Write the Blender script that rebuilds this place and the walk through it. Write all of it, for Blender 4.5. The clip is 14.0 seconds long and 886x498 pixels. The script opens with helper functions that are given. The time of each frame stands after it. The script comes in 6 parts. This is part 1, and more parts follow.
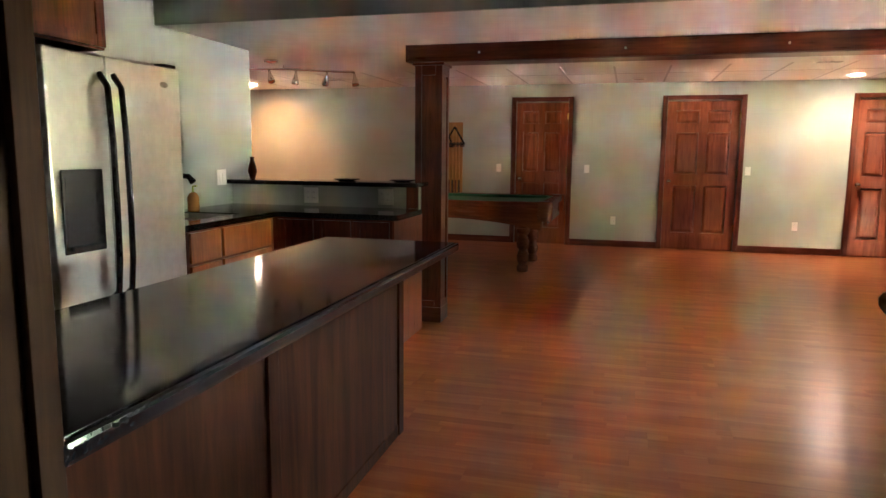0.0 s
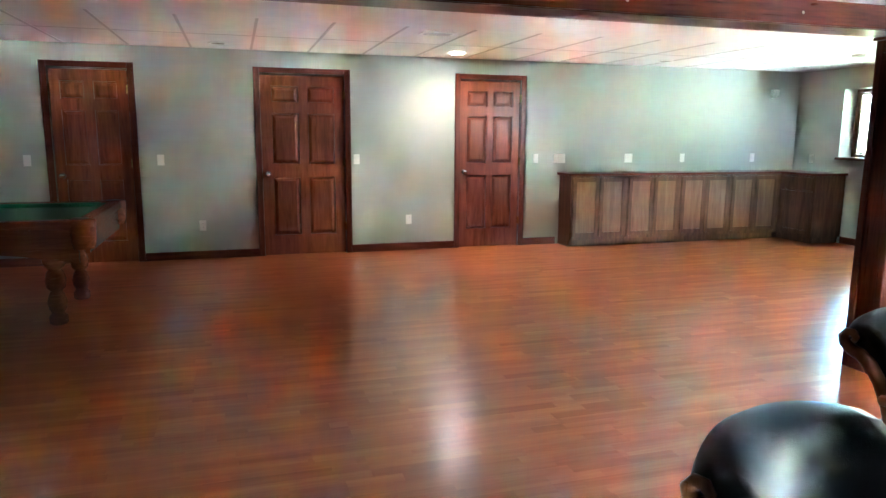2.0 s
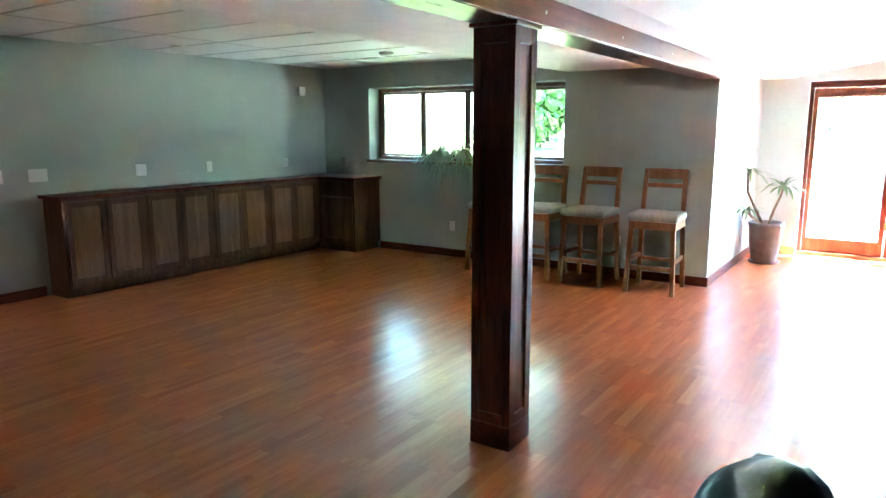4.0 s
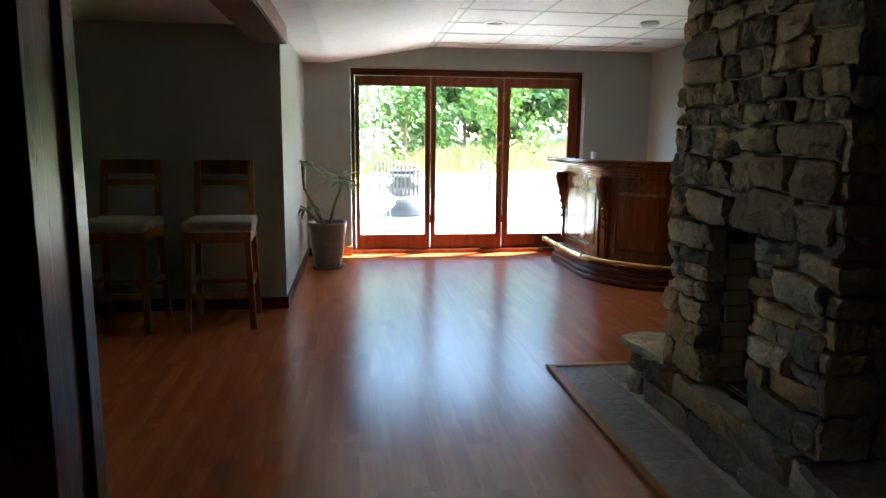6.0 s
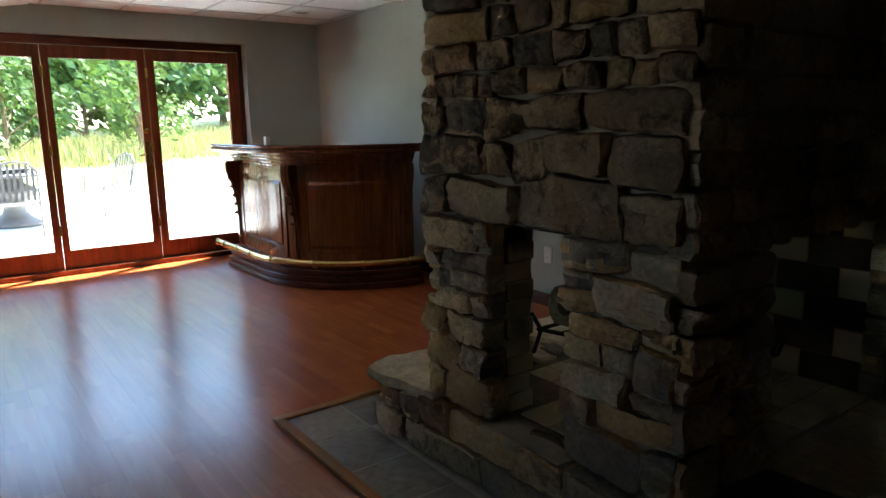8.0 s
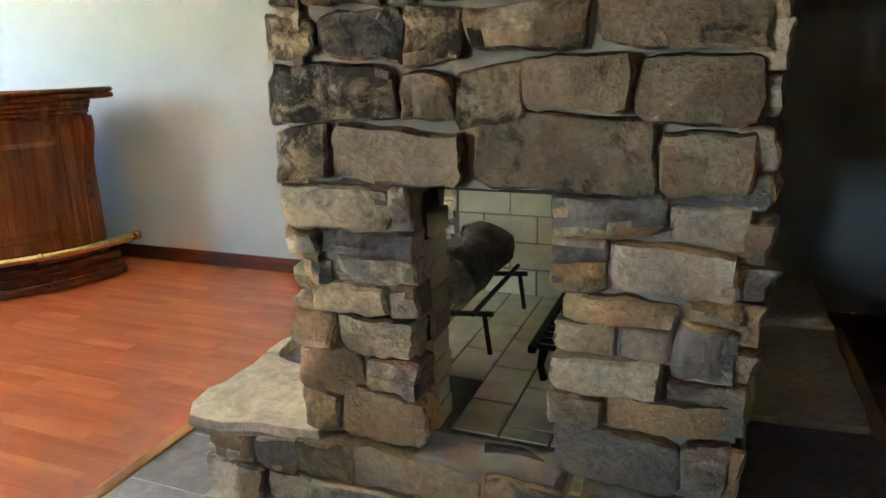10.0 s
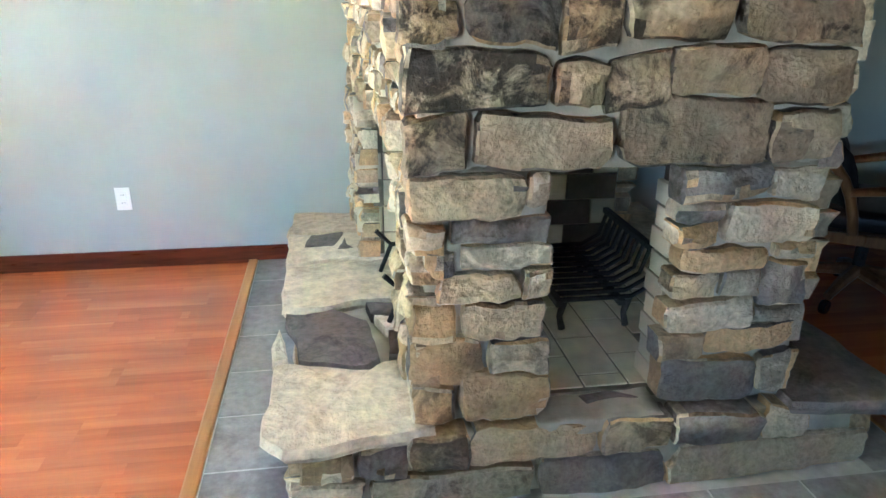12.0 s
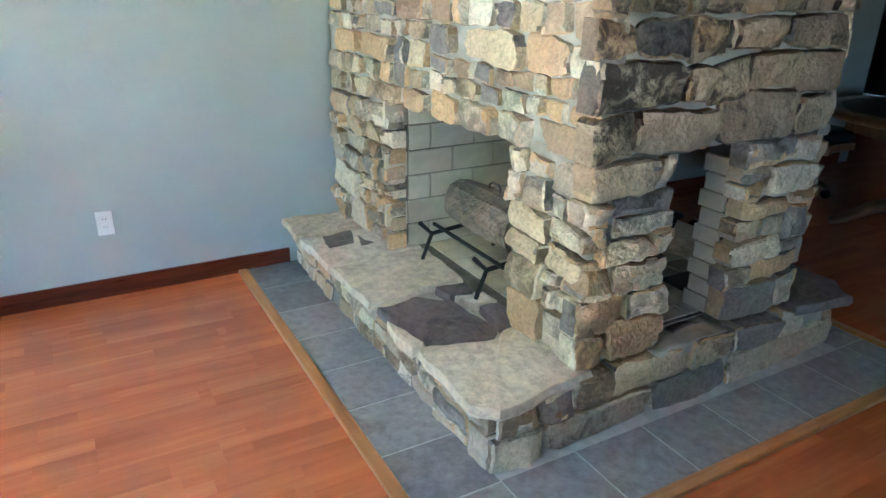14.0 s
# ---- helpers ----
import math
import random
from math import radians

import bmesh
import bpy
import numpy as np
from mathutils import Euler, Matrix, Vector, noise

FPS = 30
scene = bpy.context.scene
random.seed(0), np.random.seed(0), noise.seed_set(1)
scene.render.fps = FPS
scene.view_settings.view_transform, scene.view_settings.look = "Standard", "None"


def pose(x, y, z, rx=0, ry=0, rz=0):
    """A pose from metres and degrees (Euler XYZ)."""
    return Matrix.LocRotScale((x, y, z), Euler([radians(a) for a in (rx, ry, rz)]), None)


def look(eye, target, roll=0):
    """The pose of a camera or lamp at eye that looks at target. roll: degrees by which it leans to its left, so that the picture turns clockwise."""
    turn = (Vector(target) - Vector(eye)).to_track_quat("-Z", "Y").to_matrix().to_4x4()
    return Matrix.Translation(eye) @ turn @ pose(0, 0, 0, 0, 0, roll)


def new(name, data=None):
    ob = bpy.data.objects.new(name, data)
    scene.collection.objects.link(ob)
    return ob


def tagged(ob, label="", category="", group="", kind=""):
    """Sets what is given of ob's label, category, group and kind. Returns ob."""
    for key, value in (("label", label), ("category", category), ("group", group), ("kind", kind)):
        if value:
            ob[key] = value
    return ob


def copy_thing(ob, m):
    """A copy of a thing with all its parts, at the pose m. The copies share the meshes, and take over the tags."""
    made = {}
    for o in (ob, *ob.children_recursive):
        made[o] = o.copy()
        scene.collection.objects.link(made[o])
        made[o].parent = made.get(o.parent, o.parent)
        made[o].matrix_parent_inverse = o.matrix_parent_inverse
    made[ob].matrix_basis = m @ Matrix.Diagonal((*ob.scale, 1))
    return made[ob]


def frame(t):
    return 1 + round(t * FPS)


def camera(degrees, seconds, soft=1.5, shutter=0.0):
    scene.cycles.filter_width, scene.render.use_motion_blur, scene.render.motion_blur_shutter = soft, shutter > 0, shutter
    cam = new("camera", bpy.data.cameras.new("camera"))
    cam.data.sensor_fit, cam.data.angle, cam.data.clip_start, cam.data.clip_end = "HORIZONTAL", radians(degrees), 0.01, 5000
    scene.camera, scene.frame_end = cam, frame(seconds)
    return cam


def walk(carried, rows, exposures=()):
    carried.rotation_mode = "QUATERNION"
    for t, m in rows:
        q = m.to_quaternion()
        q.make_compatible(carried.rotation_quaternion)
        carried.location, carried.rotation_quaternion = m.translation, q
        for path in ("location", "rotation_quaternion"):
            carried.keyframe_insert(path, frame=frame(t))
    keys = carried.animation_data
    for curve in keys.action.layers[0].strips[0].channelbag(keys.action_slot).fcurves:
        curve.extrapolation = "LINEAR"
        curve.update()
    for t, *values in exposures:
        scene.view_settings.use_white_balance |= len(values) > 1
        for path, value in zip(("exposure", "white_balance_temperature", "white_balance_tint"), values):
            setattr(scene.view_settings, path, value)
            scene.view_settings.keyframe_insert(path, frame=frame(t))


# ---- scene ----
cam = camera(66.3, 14.0)
PATH = [
    (0, (2.379, 1.418, 1.301), (1.861, 3.329, 1.022), 0.5),
    (0.5, (2.308, 1.987, 1.283), (1.912, 3.925, 0.988), 0.8),
    (1, (2.346, 2.462, 1.29), (2.182, 4.432, 0.985), 0.6),
    (1.5, (2.425, 2.921, 1.321), (2.644, 4.884, 1.006), 0.5),
    (2, (2.58, 3.416, 1.404), (3.152, 5.303, 1.068), 0.4),
    (2.5, (2.721, 3.871, 1.432), (3.574, 5.648, 1.091), 0.3),
    (3, (2.903, 4.254, 1.448), (4.053, 5.856, 1.11), 0.2),
    (3.5, (3.208, 4.594, 1.475), (4.625, 5.964, 1.136), 0.1),
    (4, (3.479, 4.955, 1.505), (5.116, 6.049, 1.158), 0.0),
    (4.2, (3.54, 5.054, 1.517), (5.255, 6.022, 1.169), -0.1),
    (6.3, (5.206, 5.939, 1.28), (7.136, 5.52, 0.962), 0.2),
    (6.5, (5.286, 5.967, 1.285), (7.191, 5.451, 0.964), -0.1),
    (7, (5.508, 6.011, 1.307), (7.329, 5.256, 0.971), -0.5),
    (7.5, (5.717, 5.969, 1.275), (7.413, 4.967, 0.928), -0.8),
    (8, (5.984, 5.834, 1.282), (7.564, 4.664, 0.914), -1.0),
    (8.5, (6.276, 5.764, 1.28), (7.745, 4.462, 0.898), -1.0),
    (9, (6.584, 5.783, 1.248), (7.86, 4.3, 0.831), -1.3),
    (9.2, (6.657, 5.767, 1.222), (7.851, 4.221, 0.793), -1.4),
    (11.3, (7.817, 5.961, 1.331), (7.688, 4.093, 0.629), 0.6),
    (11.5, (7.926, 5.936, 1.342), (7.737, 4.076, 0.633), 0.7),
    (12, (8.193, 5.921, 1.367), (7.901, 4.081, 0.642), 0.7),
    (12.5, (8.512, 5.913, 1.384), (8.055, 4.111, 0.646), 1.0),
    (13, (8.751, 5.836, 1.352), (8.137, 4.088, 0.599), 0.9),
    (13.5, (9.063, 5.76, 1.399), (8.259, 4.093, 0.64), 1.0),
    (14, (9.341, 5.839, 1.456), (8.427, 4.227, 0.706), 1.0),
]
EXPOSURES = [
    (0, 9.0, 6500, 26), (0.5, 9.05, 5700, 22), (1.5, 8.9, 5150, 18), (2.5, 8.55, 4950, 15), (3.5, 7.55, 4950, 11), (4.2, 6.9, 5100, 8), (5.4, 4.8, 5700, 6),
    (6.3, 3.3, 5900, 6), (7.5, 3.15, 5900, 8), (8.5, 3.45, 6500, 12), (9.2, 4.5, 6600, 14), (10.2, 6.1, 5800, 10), (11.3, 6.68, 5350, 8), (12.5, 6.25, 5150, 7), (14, 5.88, 4850, 6),
]
walk(cam, [(t, look(eye, target, roll)) for t, eye, target, roll in PATH], EXPOSURES)

# ---- world, sun ----
SUN_FROM = Vector((0.40, -0.80, 1.87)).normalized()
world = bpy.data.worlds.new("world")
scene.world = world
world.use_nodes = True
wn = world.node_tree
sky = wn.nodes.new("ShaderNodeTexSky")
sky.sky_type, sky.sun_disc = "NISHITA", False
sky.sun_elevation = math.asin(SUN_FROM.z)
sky.sun_rotation = math.atan2(SUN_FROM.x, SUN_FROM.y)
bg = wn.nodes["Background"]
bg.inputs["Strength"].default_value = 0.15
wn.links.new(sky.outputs["Color"], bg.inputs["Color"])
sun = new("sun", bpy.data.lights.new("sun", "SUN"))
sun.data.energy, sun.data.angle, sun.data.color = 5.0, radians(0.53), (1.0, 0.95, 0.87)
sun.matrix_world = look(SUN_FROM * 40, (0, 0, 0))


def spot(name, x, y, z, watts, angle, colour, target=None):
    ob = new(name, bpy.data.lights.new(name, "SPOT"))
    ob.data.energy, ob.data.spot_size, ob.data.spot_blend = watts, radians(angle), 0.8
    ob.data.color, ob.data.shadow_soft_size = colour, 0.05
    ob.matrix_world = look((x, y, z), target or (x, y, 0))
    return ob


spot("can_lamp", 4.97, 10.80, 2.262, 0.15, 125, (1.0, 0.66, 0.32), (4.78, 11.30, 0.0))
spot("can_lamp", -3.06, 10.57, 2.262, 0.21, 100, (1.0, 0.36, 0.05), (-2.95, 11.6, 0.9))


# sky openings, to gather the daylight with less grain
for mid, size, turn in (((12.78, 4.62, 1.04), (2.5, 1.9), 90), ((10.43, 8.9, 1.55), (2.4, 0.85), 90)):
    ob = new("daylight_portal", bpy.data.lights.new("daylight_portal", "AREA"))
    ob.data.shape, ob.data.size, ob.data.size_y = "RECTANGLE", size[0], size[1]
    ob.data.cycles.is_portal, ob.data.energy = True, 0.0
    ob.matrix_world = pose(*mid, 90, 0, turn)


# ---- materials ----
def nodes_of(name, rough=0.5, metal=0.0, spec=0.5):
    m = bpy.data.materials.new(name)
    m.use_nodes = True
    t = m.node_tree
    b = t.nodes["Principled BSDF"]
    b.inputs["Roughness"].default_value = rough
    b.inputs["Metallic"].default_value = metal
    b.inputs["Specular IOR Level"].default_value = spec
    return m, t, b


def node(t, kind, **kw):
    n = t.nodes.new(kind)
    for k, v in kw.items():
        n.inputs[k].default_value = v
    return n


def ramp(t, fac, *stops):
    r = t.nodes.new("ShaderNodeValToRGB")
    e = r.color_ramp.elements
    while len(e) < len(stops):
        e.new(0.5)
    for el, (p, c) in zip(e, stops):
        el.position, el.color = p, (*c, 1)
    t.links.new(fac, r.inputs[0])
    return r.outputs[0]


def mixed(t, a, b, fac, mode="MIX"):
    m = t.nodes.new("ShaderNodeMix")
    m.data_type, m.blend_type = "RGBA", mode
    for sock, v in ((m.inputs[6], a), (m.inputs[7], b), (m.inputs[0], fac)):
        if hasattr(v, "is_linked"):
            t.links.new(v, sock)
        elif isinstance(v, tuple):
            sock.default_value = (*v, 1)
        else:
            sock.default_value = v
    return m.outputs[2]


def math_node(t, op, a, b=0.0):
    m = t.nodes.new("ShaderNodeMath")
    m.operation = op
    for sock, v in zip(m.inputs, (a, b)):
        if hasattr(v, "is_linked"):
            t.links.new(v, sock)
        else:
            sock.default_value = v
    return m.outputs[0]


def random_value(t):
    """A number for each piece: by object, and by island where pieces are joined."""
    return math_node(t, "FRACT", math_node(t, "ADD", t.nodes.new("ShaderNodeObjectInfo").outputs["Random"],
                                           t.nodes.new("ShaderNodeNewGeometry").outputs["Random Per Island"]))


def coords(t, scale, shift=None):
    mp = node(t, "ShaderNodeMapping", Scale=scale)
    t.links.new(t.nodes.new("ShaderNodeTexCoord").outputs["Object"], mp.inputs[0])
    if shift is not None:
        c = t.nodes.new("ShaderNodeCombineXYZ")
        for i, k in enumerate((37.0, 61.0, 23.0)):
            t.links.new(math_node(t, "MULTIPLY", shift, k), c.inputs[i])
        t.links.new(c.outputs[0], mp.inputs["Location"])
    return mp.outputs[0]


def noise_of(t, vec, scale, detail=4.0, rough=0.55, distortion=0.0):
    n = node(t, "ShaderNodeTexNoise", Scale=scale, Detail=detail, Roughness=rough, Distortion=distortion)
    t.links.new(vec, n.inputs["Vector"])
    return n.outputs["Fac"]


def bump_of(t, b, height, strength, distance=0.01):
    n = node(t, "ShaderNodeBump", Strength=strength, Distance=distance)
    t.links.new(height, n.inputs["Height"])
    t.links.new(n.outputs[0], b.inputs["Normal"])


def wood(name, dark, light, along="z", rough=0.32, grain=1.0, coat=0.0, by_piece=False, spec=0.22):
    m, t, b = nodes_of(name, rough, 0.0, spec)
    k = {"x": (0.09, 1, 1), "y": (1, 0.09, 1), "z": (1, 1, 0.09)}[along]
    rnd = random_value(t) if by_piece else None
    v = coords(t, k, rnd)
    fine = noise_of(t, v, 55 * grain, 5, 0.6, 0.6)
    broad = noise_of(t, v, 9 * grain, 3, 0.5, 1.5)
    col = ramp(t, math_node(t, "ADD", math_node(t, "MULTIPLY", fine, 0.45), math_node(t, "MULTIPLY", broad, 0.55)),
               (0.33, dark), (0.52, tuple((p + q) / 2 for p, q in zip(dark, light))), (0.68, light))
    blotch = noise_of(t, coords(t, (1, 1, 1)), 2.3, 2)
    col = mixed(t, col, mixed(t, col, (0.62, 0.55, 0.5), 1.0, "MULTIPLY"), math_node(t, "MULTIPLY", blotch, 0.55))
    if by_piece:
        tone = ramp(t, rnd, (0.0, (0.78, 0.74, 0.7)), (0.5, (1, 1, 1)), (1.0, (1.2, 1.14, 1.05)))
        col = mixed(t, col, tone, 1.0, "MULTIPLY")
    t.links.new(col, b.inputs["Base Color"])
    b.inputs["Coat Weight"].default_value = coat
    b.inputs["Coat Roughness"].default_value = 0.12
    t.links.new(math_node(t, "ADD", math_node(t, "MULTIPLY", fine, 0.16), rough - 0.08), b.inputs["Roughness"])
    bump_of(t, b, fine, 0.12, 0.004)
    return m


def plain(name, colour, rough=0.5, metal=0.0, vary=0.12, scale=14.0, bump=0.1, spec=0.5):
    m, t, b = nodes_of(name, rough, metal, spec)
    v = coords(t, (1, 1, 1))
    n, w = noise_of(t, v, scale, 4), noise_of(t, v, scale * 9, 3)
    lo, hi = tuple(c * (1 - vary) for c in colour), tuple(min(1, c * (1 + vary)) for c in colour)
    t.links.new(ramp(t, n, (0.35, lo), (0.65, hi)), b.inputs["Base Color"])
    t.links.new(math_node(t, "ADD", math_node(t, "MULTIPLY", w, 0.12), rough - 0.06), b.inputs["Roughness"])
    bump_of(t, b, w, bump, 0.003)
    return m


def rock(name, *colours, rough=0.8, scale=7.0, pits=(0.05, 0.045, 0.04), veins=0.6, marks=0.7, relief=0.7):
    """Split stone: a tone for each piece, veins and dark soot marks on it."""
    m, t, b = nodes_of(name, rough)
    rnd = random_value(t)
    v = coords(t, (1, 1, 1), rnd)
    broad, fine = noise_of(t, v, scale, 5, 0.6, 0.8), noise_of(t, v, scale * 7, 5, 0.65)
    own = ramp(t, rnd, *[(i / len(colours), c) for i, c in enumerate(colours)])
    own.node.color_ramp.interpolation = "CONSTANT"
    other = ramp(t, broad, (0.38, tuple(c * 0.35 for c in colours[0])), (0.5, (0.33, 0.25, 0.16)), (0.66, (0.55, 0.45, 0.31)))
    col = mixed(t, own, other, math_node(t, "MULTIPLY", broad, veins))
    spread = math_node(t, "MULTIPLY", math_node(t, "SUBTRACT", math_node(t, "FRACT", math_node(t, "MULTIPLY", rnd, 7.31)), 0.62), 0.30)
    mark = ramp(t, math_node(t, "ADD", noise_of(t, v, scale * 1.3, 9, 0.74, 0.6), spread), (0.50, (0, 0, 0)), (0.62, (1, 1, 1)))
    col = mixed(t, col, pits, math_node(t, "MULTIPLY", mark, marks))
    col = mixed(t, col, ramp(t, fine, (0.3, (0.74, 0.72, 0.70)), (0.7, (1.2, 1.18, 1.14))), 1.0, "MULTIPLY")
    t.links.new(col, b.inputs["Base Color"])
    bump_of(t, b, math_node(t, "ADD", math_node(t, "MULTIPLY", fine, 0.6), broad), relief, 0.03)
    return m


def laminate():
    """Three-strip cherry laminate: printed strips of uneven tone, fine grain, satin lacquer."""
    m, t, b = nodes_of("laminate_floor", 0.22, 0.0, 0.8)
    rnd = random_value(t)
    sep = t.nodes.new("ShaderNodeSeparateXYZ")
    t.links.new(t.nodes.new("ShaderNodeTexCoord").outputs["Object"], sep.inputs[0])
    strip = math_node(t, "FLOOR", math_node(t, "MULTIPLY", sep.outputs["Y"], 1 / 0.065))
    def white(*socks):
        c = t.nodes.new("ShaderNodeCombineXYZ")
        for i, k in enumerate(socks):
            t.links.new(k, c.inputs[i])
        n = t.nodes.new("ShaderNodeTexWhiteNoise")
        t.links.new(c.outputs[0], n.inputs["Vector"])
        return n.outputs["Value"]
    shift = math_node(t, "MULTIPLY", white(strip, rnd), 9.0)
    col = math_node(t, "FLOOR", math_node(t, "ADD", math_node(t, "MULTIPLY", sep.outputs["X"], 1 / 0.52), shift))
    tone = white(strip, col, rnd)
    v = coords(t, (0.07, 1, 1), tone)
    fine, broad = noise_of(t, v, 46, 5, 0.6, 0.5), noise_of(t, v, 8, 3, 0.5, 1.2)
    c = ramp(t, math_node(t, "ADD", math_node(t, "MULTIPLY", fine, 0.4), math_node(t, "MULTIPLY", broad, 0.6)),
             (0.34, (0.385, 0.098, 0.029)), (0.52, (0.455, 0.125, 0.038)), (0.68, (0.525, 0.160, 0.052)))
    c = mixed(t, c, ramp(t, tone, (0.0, (0.87, 0.84, 0.81)), (0.5, (0.98, 0.98, 0.98)), (1.0, (1.08, 1.10, 1.09))), 1.0, "MULTIPLY")
    t.links.new(c, b.inputs["Base Color"])
    smear = noise_of(t, coords(t, (1, 1, 1)), 1.7, 4)
    b.inputs["Coat Weight"].default_value = 0.12
    b.inputs["Coat Roughness"].default_value = 0.28
    t.links.new(math_node(t, "ADD", math_node(t, "MULTIPLY", smear, 0.08), 0.205), b.inputs["Roughness"])
    return m


FLOOR = laminate()
CHERRY = wood("dark_cherry", (0.055, 0.0105, 0.005), (0.190, 0.043, 0.017), "z", 0.30)
CHERRY_X = wood("dark_cherry_across", (0.055, 0.0105, 0.005), (0.190, 0.043, 0.017), "x", 0.30)
CHERRY_Y = wood("dark_cherry_along", (0.055, 0.0105, 0.005), (0.190, 0.043, 0.017), "y", 0.30)
DOOR_WOOD = wood("door_cherry", (0.125, 0.027, 0.011), (0.300, 0.077, 0.031), "z", 0.30)
WALNUT = wood("walnut", (0.062, 0.027, 0.014), (0.175, 0.082, 0.043), "z", 0.38)
PANEL_TAN = wood("panel_tan", (0.150, 0.075, 0.040), (0.290, 0.165, 0.095), "z", 0.4)
HONEY = wood("honey_oak", (0.30, 0.135, 0.045), (0.50, 0.26, 0.10), "z", 0.38)
TRIM_OAK = wood("oak_trim", (0.36, 0.150, 0.045), (0.56, 0.27, 0.095), "y", 0.33)
POST_WOOD = wood("rough_post", (0.030, 0.014, 0.006), (0.080, 0.042, 0.015), "z", 0.65, spec=0.08)
PAINT = plain("sage_wall_paint", (0.372, 0.392, 0.352), 0.62, 0, 0.03, 3.0, 0.05)
CEILING = plain("ceiling_white", (0.76, 0.76, 0.75), 0.85, 0, 0.03, 6.0, 0.15)
GRID = plain("ceiling_grid", (0.46, 0.455, 0.45), 0.5, 0, 0.04)
WHITE = plain("white_plastic", (0.78, 0.77, 0.73), 0.35, 0, 0.02)
GRANITE = plain("black_granite", (0.014, 0.014, 0.015), 0.085, 0, 0.7, 90.0, 0.0)
STEEL = plain("brushed_steel", (0.44, 0.44, 0.40), 0.30, 1.0, 0.05, 20.0, 0.05)
CHROME = plain("satin_nickel", (0.60, 0.58, 0.55), 0.20, 1.0, 0.04)
BRASS = plain("brass", (0.72, 0.50, 0.20), 0.20, 1.0, 0.06)
BLACK = plain("black_plastic", (0.014, 0.014, 0.015), 0.25, 0, 0.2)
IRON = plain("black_iron", (0.022, 0.020, 0.019), 0.55, 0.4, 0.3, 30.0, 0.3)
LEATHER = plain("black_leather", (0.010, 0.010, 0.011), 0.40, 0, 0.25, 30.0, 0.25, 0.20)
FELT = plain("green_felt", (0.012, 0.130, 0.062), 0.9, 0, 0.12, 60.0, 0.2)
FABRIC = plain("grey_beige_fabric", (0.36, 0.34, 0.29), 0.9, 0, 0.12, 60.0, 0.4)
CERAMIC = plain("glazed_grey_pot", (0.150, 0.128, 0.108), 0.3, 0, 0.15)
SOIL = plain("soil", (0.035, 0.024, 0.016), 0.95, 0, 0.3, 40.0, 0.8)
BARK = plain("bark", (0.200, 0.145, 0.090), 0.9, 0, 0.3, 25.0, 0.6)
MORTAR = plain("mortar", (0.44, 0.395, 0.310), 0.92, 0, 0.20, 9.0, 0.7)
STONE = rock("split_stone", (0.74, 0.60, 0.38), (0.44, 0.31, 0.19), (0.78, 0.68, 0.50), (0.26, 0.235, 0.215), (0.74, 0.50, 0.25),
             (0.60, 0.46, 0.29), (0.78, 0.70, 0.52), (0.50, 0.41, 0.30), (0.58, 0.39, 0.21), (0.70, 0.60, 0.44), scale=8.0, pits=(0.060, 0.048, 0.038), veins=0.34, marks=0.55)
# split stone's tones darkened for the shade on the north breast, heavier dark marks
SHADED_STONE = rock("shaded_split_stone", (0.44, 0.33, 0.205), (0.27, 0.195, 0.130), (0.48, 0.375, 0.245), (0.165, 0.140, 0.120), (0.46, 0.30, 0.155),
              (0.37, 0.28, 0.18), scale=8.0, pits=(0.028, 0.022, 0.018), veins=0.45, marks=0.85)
FLAG = rock("flagstone", (0.74, 0.65, 0.50), (0.78, 0.71, 0.58), (0.70, 0.58, 0.42), scale=4.0, pits=(0.36, 0.27, 0.19), veins=0.28, marks=0.45)
FLAG_DARK = rock("dark_flagstone", (0.160, 0.130, 0.128), (0.205, 0.168, 0.160), scale=5.0, veins=0.15)
TILE = rock("slate_tile", (0.25, 0.245, 0.243), (0.30, 0.285, 0.275), (0.27, 0.258, 0.258), rough=0.48, scale=4.0, pits=(0.15, 0.125, 0.115), veins=0.12, marks=0.4, relief=0.15)
FIREBRICK = plain("cream_firebrick", (0.62, 0.54, 0.38), 0.85, 0, 0.10, 12.0, 0.4)
# near-black bricks, standing in for what is dark at the firebox's west end
DARK_BRICK = plain("dark_firebrick", (0.060, 0.052, 0.044), 0.9, 0, 0.35, 10.0, 0.4)
GROUT_DARK = plain("smoky_grout", (0.20, 0.17, 0.13), 0.95, 0, 0.25)
SOOT = plain("soot_joint", (0.060, 0.050, 0.042), 0.95, 0, 0.2)
LEAF = plain("leaf_green", (0.105, 0.185, 0.048), 0.55, 0, 0.35, 3.0, 0.1)
LEAF_LIGHT = plain("leaf_light_green", (0.150, 0.240, 0.055), 0.55, 0, 0.35, 3.0, 0.1)
LEAF_GREY = plain("leaf_grey_green", (0.230, 0.280, 0.170), 0.6, 0, 0.3, 3.0, 0.1)
GRASS = plain("lawn", (0.360, 0.370, 0.150), 0.9, 0, 0.3, 0.6, 0.5)
STRAW = plain("tall_grass", (0.400, 0.400, 0.160), 0.9, 0, 0.35, 2.0, 0.5)
CONCRETE = plain("patio_concrete", (0.62, 0.60, 0.56), 0.85, 0, 0.10, 1.5, 0.3)
OUTWALL = plain("house_siding", (0.45, 0.42, 0.37), 0.8, 0, 0.08)


